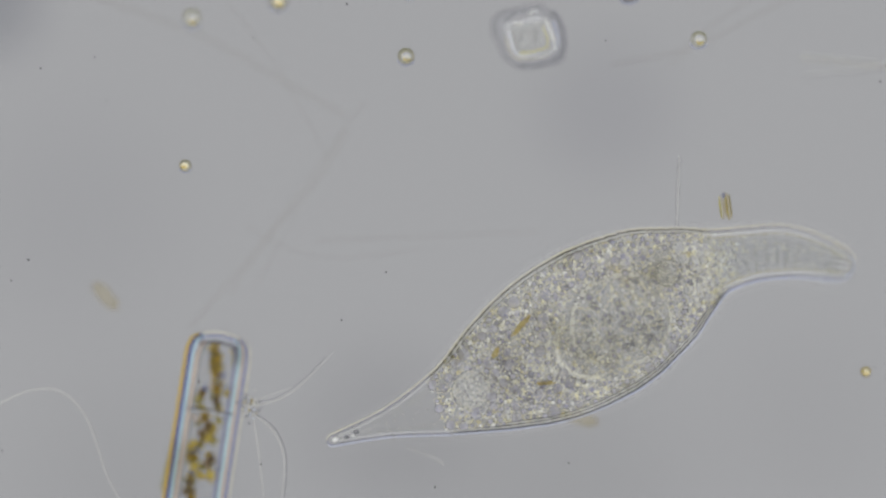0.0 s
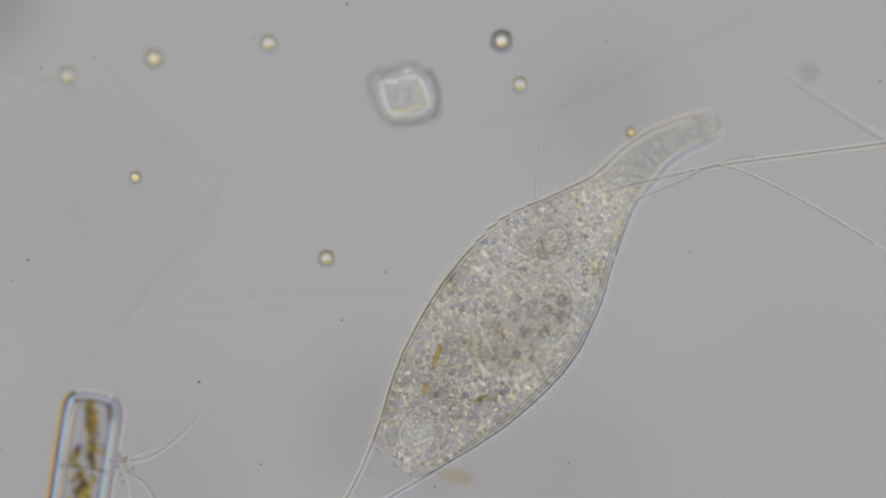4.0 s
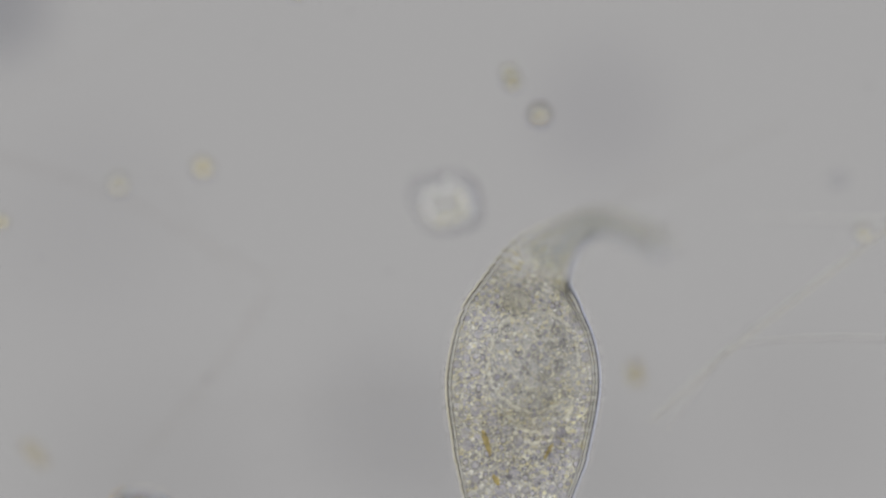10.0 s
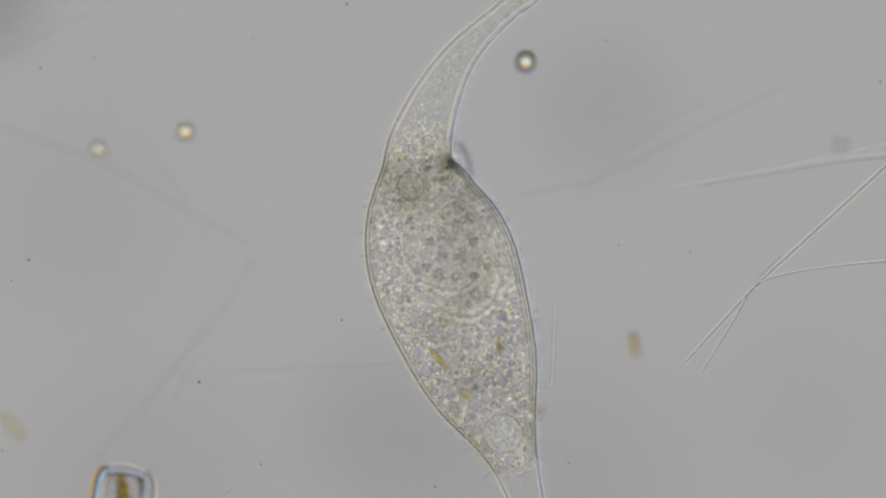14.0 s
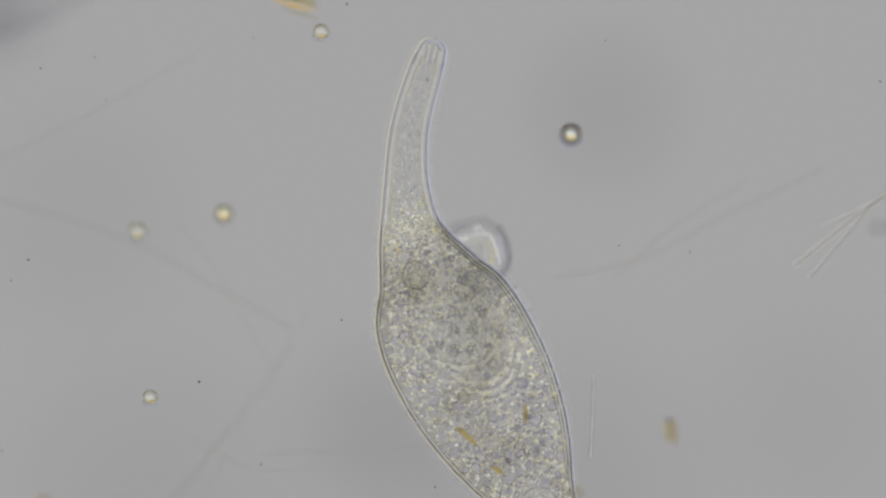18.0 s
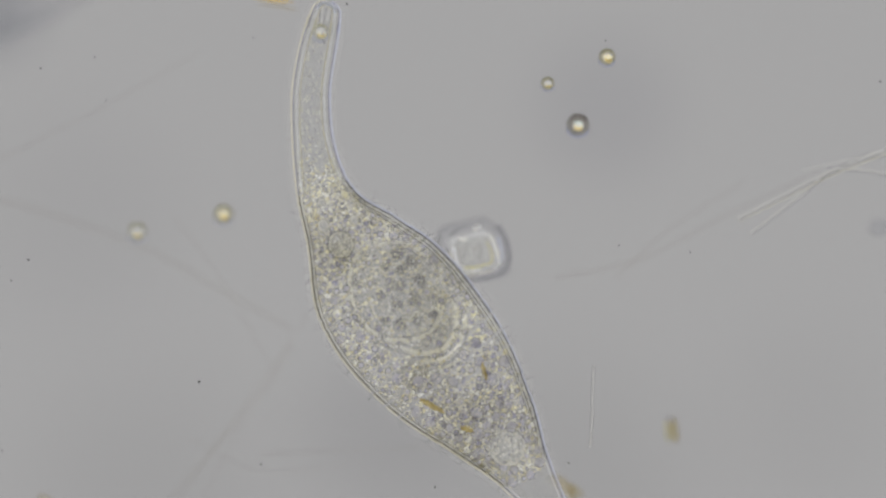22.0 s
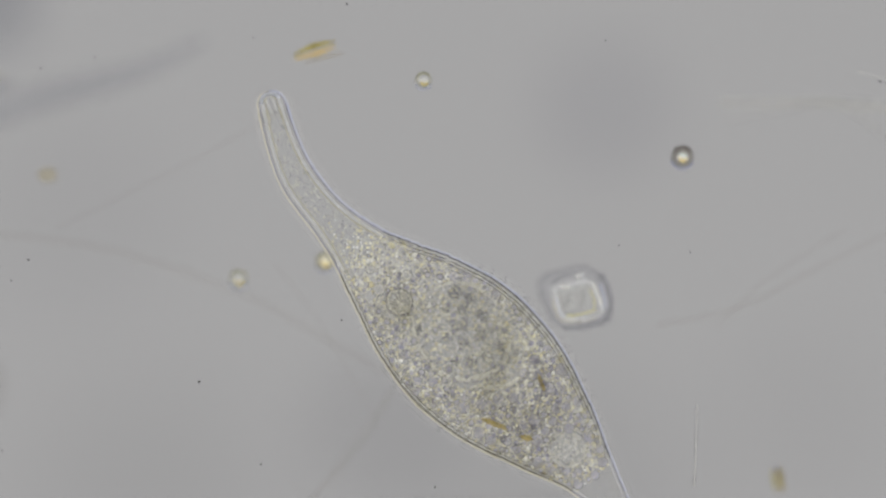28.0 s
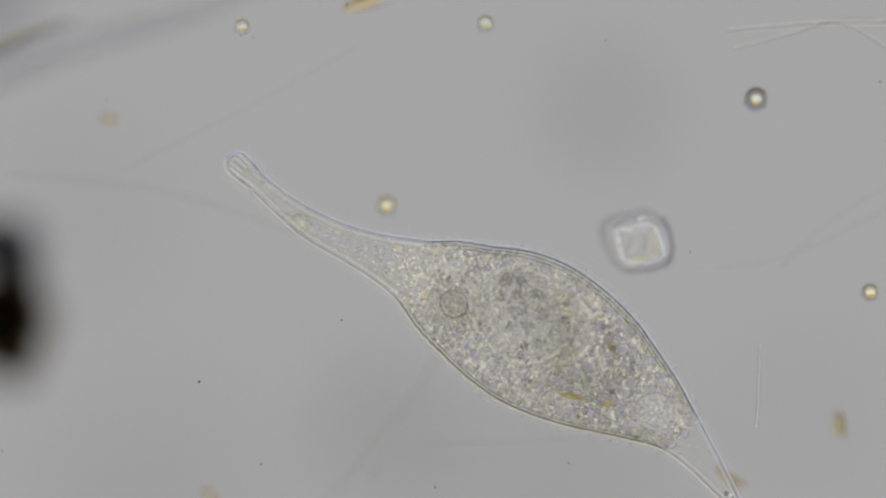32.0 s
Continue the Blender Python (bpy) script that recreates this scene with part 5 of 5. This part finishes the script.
        tube_into(bm, smooth_line([spot(364 + (u - 364) * near, 176 + (v - 176) * near, z) - spot(-368, 262, 0) for u, v in pts]), r * U, r * 0.15 * U, seg=10)
        part("plant_fibre", bm, mat, b, lab)


build_scraps()


# ---- beads: oil drops and tiny algae ----
def bead(label, r, shell, core, core_size=0.6, name="bead", off=(0.12, -0.12)):
    """A drop: a rounded collar with a middle set into it, toned bright as if it gathered light."""
    b = thing(name, label, "bead", "beads in the water")
    n = 28
    for piece, mat, a0, a1, rings in (("core", core, 0.0, math.asin(core_size), 4), ("shell", shell, math.asin(core_size), 1.95, 7)):
        bm = bmesh.new()
        last = None
        for k in range(rings + 1):
            a = a0 + (a1 - a0) * k / rings
            lean = max(0.0, 1 - a)                     # the bright middle sits a little to one side
            ring = [bm.verts.new(((r * math.sin(a) * math.cos(i * 6.28319 / n) + r * off[0] * lean) * U,
                                  (r * math.sin(a) * math.sin(i * 6.28319 / n) + r * off[1] * lean) * U, 0.45 * r * math.cos(a) * U)) for i in range(n)] if a > 0 else \
                   [bm.verts.new((r * off[0] * U, r * off[1] * U, 0.45 * r * U))]
            if last:
                for i in range(n):
                    j = (i + 1) % n
                    if len(last) == 1:
                        bm.faces.new((last[0], ring[i], ring[j]))
                    else:
                        bm.faces.new((last[i], ring[i], ring[j], last[j]))
            last = ring
        part(piece, bm, mat, b)
    # painted refraction: a dark upper rim, a bluish glow below, and yellow under the bright middle
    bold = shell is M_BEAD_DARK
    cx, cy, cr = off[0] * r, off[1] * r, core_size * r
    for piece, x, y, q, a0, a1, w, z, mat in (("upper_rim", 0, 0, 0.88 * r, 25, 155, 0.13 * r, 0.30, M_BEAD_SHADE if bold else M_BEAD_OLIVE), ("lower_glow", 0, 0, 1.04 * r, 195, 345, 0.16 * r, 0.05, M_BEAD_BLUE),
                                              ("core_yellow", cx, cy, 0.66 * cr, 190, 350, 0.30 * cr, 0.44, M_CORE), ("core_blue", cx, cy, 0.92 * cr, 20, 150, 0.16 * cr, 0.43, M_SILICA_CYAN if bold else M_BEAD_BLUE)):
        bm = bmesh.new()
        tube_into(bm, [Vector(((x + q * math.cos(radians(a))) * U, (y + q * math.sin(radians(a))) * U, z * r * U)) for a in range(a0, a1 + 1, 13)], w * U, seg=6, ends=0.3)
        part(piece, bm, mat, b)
    return b


def build_beads():
    faint = "pale faint round bead lying in the water"
    for u, v, r in ((262, 97, 17), (106, 129, 17)):
        b = bead(faint, r, M_BEAD if u > 200 else M_BEAD_FAINT, M_CORE_YELLOW if u > 200 else M_CORE_FAINT, 0.55)
        b.matrix_basis = pose(*spot(u, v, 0.002))
    b = bead(faint, 15, M_BEAD_FAINT, M_CORE_FAINT, 0.6)
    b.matrix_basis = pose(*spot(440, -227, 0.012))
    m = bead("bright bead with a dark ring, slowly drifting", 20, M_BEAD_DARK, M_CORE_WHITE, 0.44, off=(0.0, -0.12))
    # small white dome that paints a highlight on the bead
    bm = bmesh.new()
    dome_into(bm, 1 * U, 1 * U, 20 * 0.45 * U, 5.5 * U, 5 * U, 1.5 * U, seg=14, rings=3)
    part("glint", bm, M_GLINT, m, "white dome painted as a highlight")
    drift(m, 0.010, (0, 892, 84), (2, 890, 84), (3, 891, 78), (3.5, 890, 74), (5.5, 886, 47), (6, 885, 41), (7, 882, 29), (8, 874, 14), (9, 876, 12), (10, 887, 1), (11, 874, -6), (12, 871, -11), (13, 876, -17), (14, 875, -26),
          (16.5, 880, -39), (18, 887, -45), (19, 892, -49), (20, 894, -54), (21, 898, -58), (22, 900, -62), (24, 898, -69), (25, 895, -78), (26, 897, -81), (28.5, 906, -93), (30, 915, -96), (32, 924, -93))
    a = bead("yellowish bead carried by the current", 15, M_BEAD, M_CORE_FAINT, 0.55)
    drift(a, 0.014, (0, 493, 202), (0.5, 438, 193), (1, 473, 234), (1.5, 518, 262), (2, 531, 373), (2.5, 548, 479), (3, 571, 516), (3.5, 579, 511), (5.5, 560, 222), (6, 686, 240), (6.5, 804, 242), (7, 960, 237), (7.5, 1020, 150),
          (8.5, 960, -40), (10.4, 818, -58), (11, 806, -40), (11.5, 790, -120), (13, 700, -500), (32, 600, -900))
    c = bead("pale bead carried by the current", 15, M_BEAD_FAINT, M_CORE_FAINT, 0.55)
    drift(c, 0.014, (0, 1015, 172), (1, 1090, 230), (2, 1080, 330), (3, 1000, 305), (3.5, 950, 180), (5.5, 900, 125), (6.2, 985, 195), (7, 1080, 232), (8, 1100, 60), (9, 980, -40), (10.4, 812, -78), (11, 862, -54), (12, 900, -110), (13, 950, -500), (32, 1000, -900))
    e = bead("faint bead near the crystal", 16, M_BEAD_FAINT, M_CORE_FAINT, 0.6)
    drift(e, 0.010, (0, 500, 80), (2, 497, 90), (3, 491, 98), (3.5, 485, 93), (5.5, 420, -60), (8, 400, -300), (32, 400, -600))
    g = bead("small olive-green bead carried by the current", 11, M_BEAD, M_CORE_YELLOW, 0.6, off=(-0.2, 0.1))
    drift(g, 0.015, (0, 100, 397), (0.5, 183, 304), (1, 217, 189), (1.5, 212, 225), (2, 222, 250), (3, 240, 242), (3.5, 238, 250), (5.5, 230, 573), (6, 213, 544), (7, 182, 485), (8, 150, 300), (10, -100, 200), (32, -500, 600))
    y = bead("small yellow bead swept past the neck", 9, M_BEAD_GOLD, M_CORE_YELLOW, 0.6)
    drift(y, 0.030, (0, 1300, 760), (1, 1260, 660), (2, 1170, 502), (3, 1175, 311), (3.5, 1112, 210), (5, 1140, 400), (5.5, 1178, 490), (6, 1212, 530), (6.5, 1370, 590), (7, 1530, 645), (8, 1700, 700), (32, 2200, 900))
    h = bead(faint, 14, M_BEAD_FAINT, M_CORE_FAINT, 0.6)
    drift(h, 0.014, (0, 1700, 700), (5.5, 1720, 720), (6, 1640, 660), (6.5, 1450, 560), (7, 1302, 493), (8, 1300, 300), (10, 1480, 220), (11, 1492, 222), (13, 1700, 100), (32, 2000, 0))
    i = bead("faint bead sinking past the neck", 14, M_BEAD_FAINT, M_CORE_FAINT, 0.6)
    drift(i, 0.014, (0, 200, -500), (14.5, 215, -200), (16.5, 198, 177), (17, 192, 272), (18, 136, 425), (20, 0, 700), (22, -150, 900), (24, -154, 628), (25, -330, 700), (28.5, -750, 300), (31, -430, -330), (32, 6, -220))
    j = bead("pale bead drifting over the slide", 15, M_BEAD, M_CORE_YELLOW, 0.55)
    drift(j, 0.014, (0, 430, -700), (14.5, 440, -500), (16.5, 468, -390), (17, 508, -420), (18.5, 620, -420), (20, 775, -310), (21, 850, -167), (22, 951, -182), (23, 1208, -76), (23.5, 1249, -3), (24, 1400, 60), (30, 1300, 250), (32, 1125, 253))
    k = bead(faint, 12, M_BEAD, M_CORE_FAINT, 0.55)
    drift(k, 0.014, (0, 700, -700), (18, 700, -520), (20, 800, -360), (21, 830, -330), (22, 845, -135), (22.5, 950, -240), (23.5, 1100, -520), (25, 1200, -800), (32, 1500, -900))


build_beads()


# ---- dust that stays with the optics, held near the sharp plane to fit the view ----
def build_dust():
    d = thing("lens_dust", "tiny dark dust specks of the optics, held near the sharp plane", "dust")
    z = 0.0225
    k = U * (DIST + FOCUS - z) / DIST
    rng = random.Random(2)
    for u, v, r in ((72, 121, 2.2), (50, 460, 2.4), (20, 497, 2.2), (683, 482, 2.4), (605, 567, 2.2), (770, 862, 2.4), (614, 7, 2.4), (188, 178, 1.6), (352, 676, 3.0), (462, 822, 2.0), (1006, 820, 2.0),
                    (1222, 447, 2.0), (1558, 145, 2.2), (1072, 72, 2.0), (1095, 435, 1.8), (4, 798, 1.6), (167, 102, 1.5), (448, 67, 1.5), (1106, 757, 1.5), (663, 842, 1.6), (1550, 651, 1.5), (533, 729, 1.4)):
        bm = bmesh.new()
        lump_into(bm, (u - 784) * k, (441 - v) * k, 0, r * 0.85 * U, r * 0.85 * U * rng.uniform(0.8, 1.1), r * 0.6 * U, u, 0.3, seg=9, rings=3)
        part("dust_speck", bm, M_DUST, d)
    MOVES.append((d, [(t, pose(*eye_place(su, sv, 0, z))) for t, su, sv, _ in STAGE]))
    d.matrix_basis = pose(*eye_place(STAGE[0][1], STAGE[0][2], 0, z))


build_dust()


def motions():
    for ob, rows in MOVES:
        walk(ob, rows)


motions()
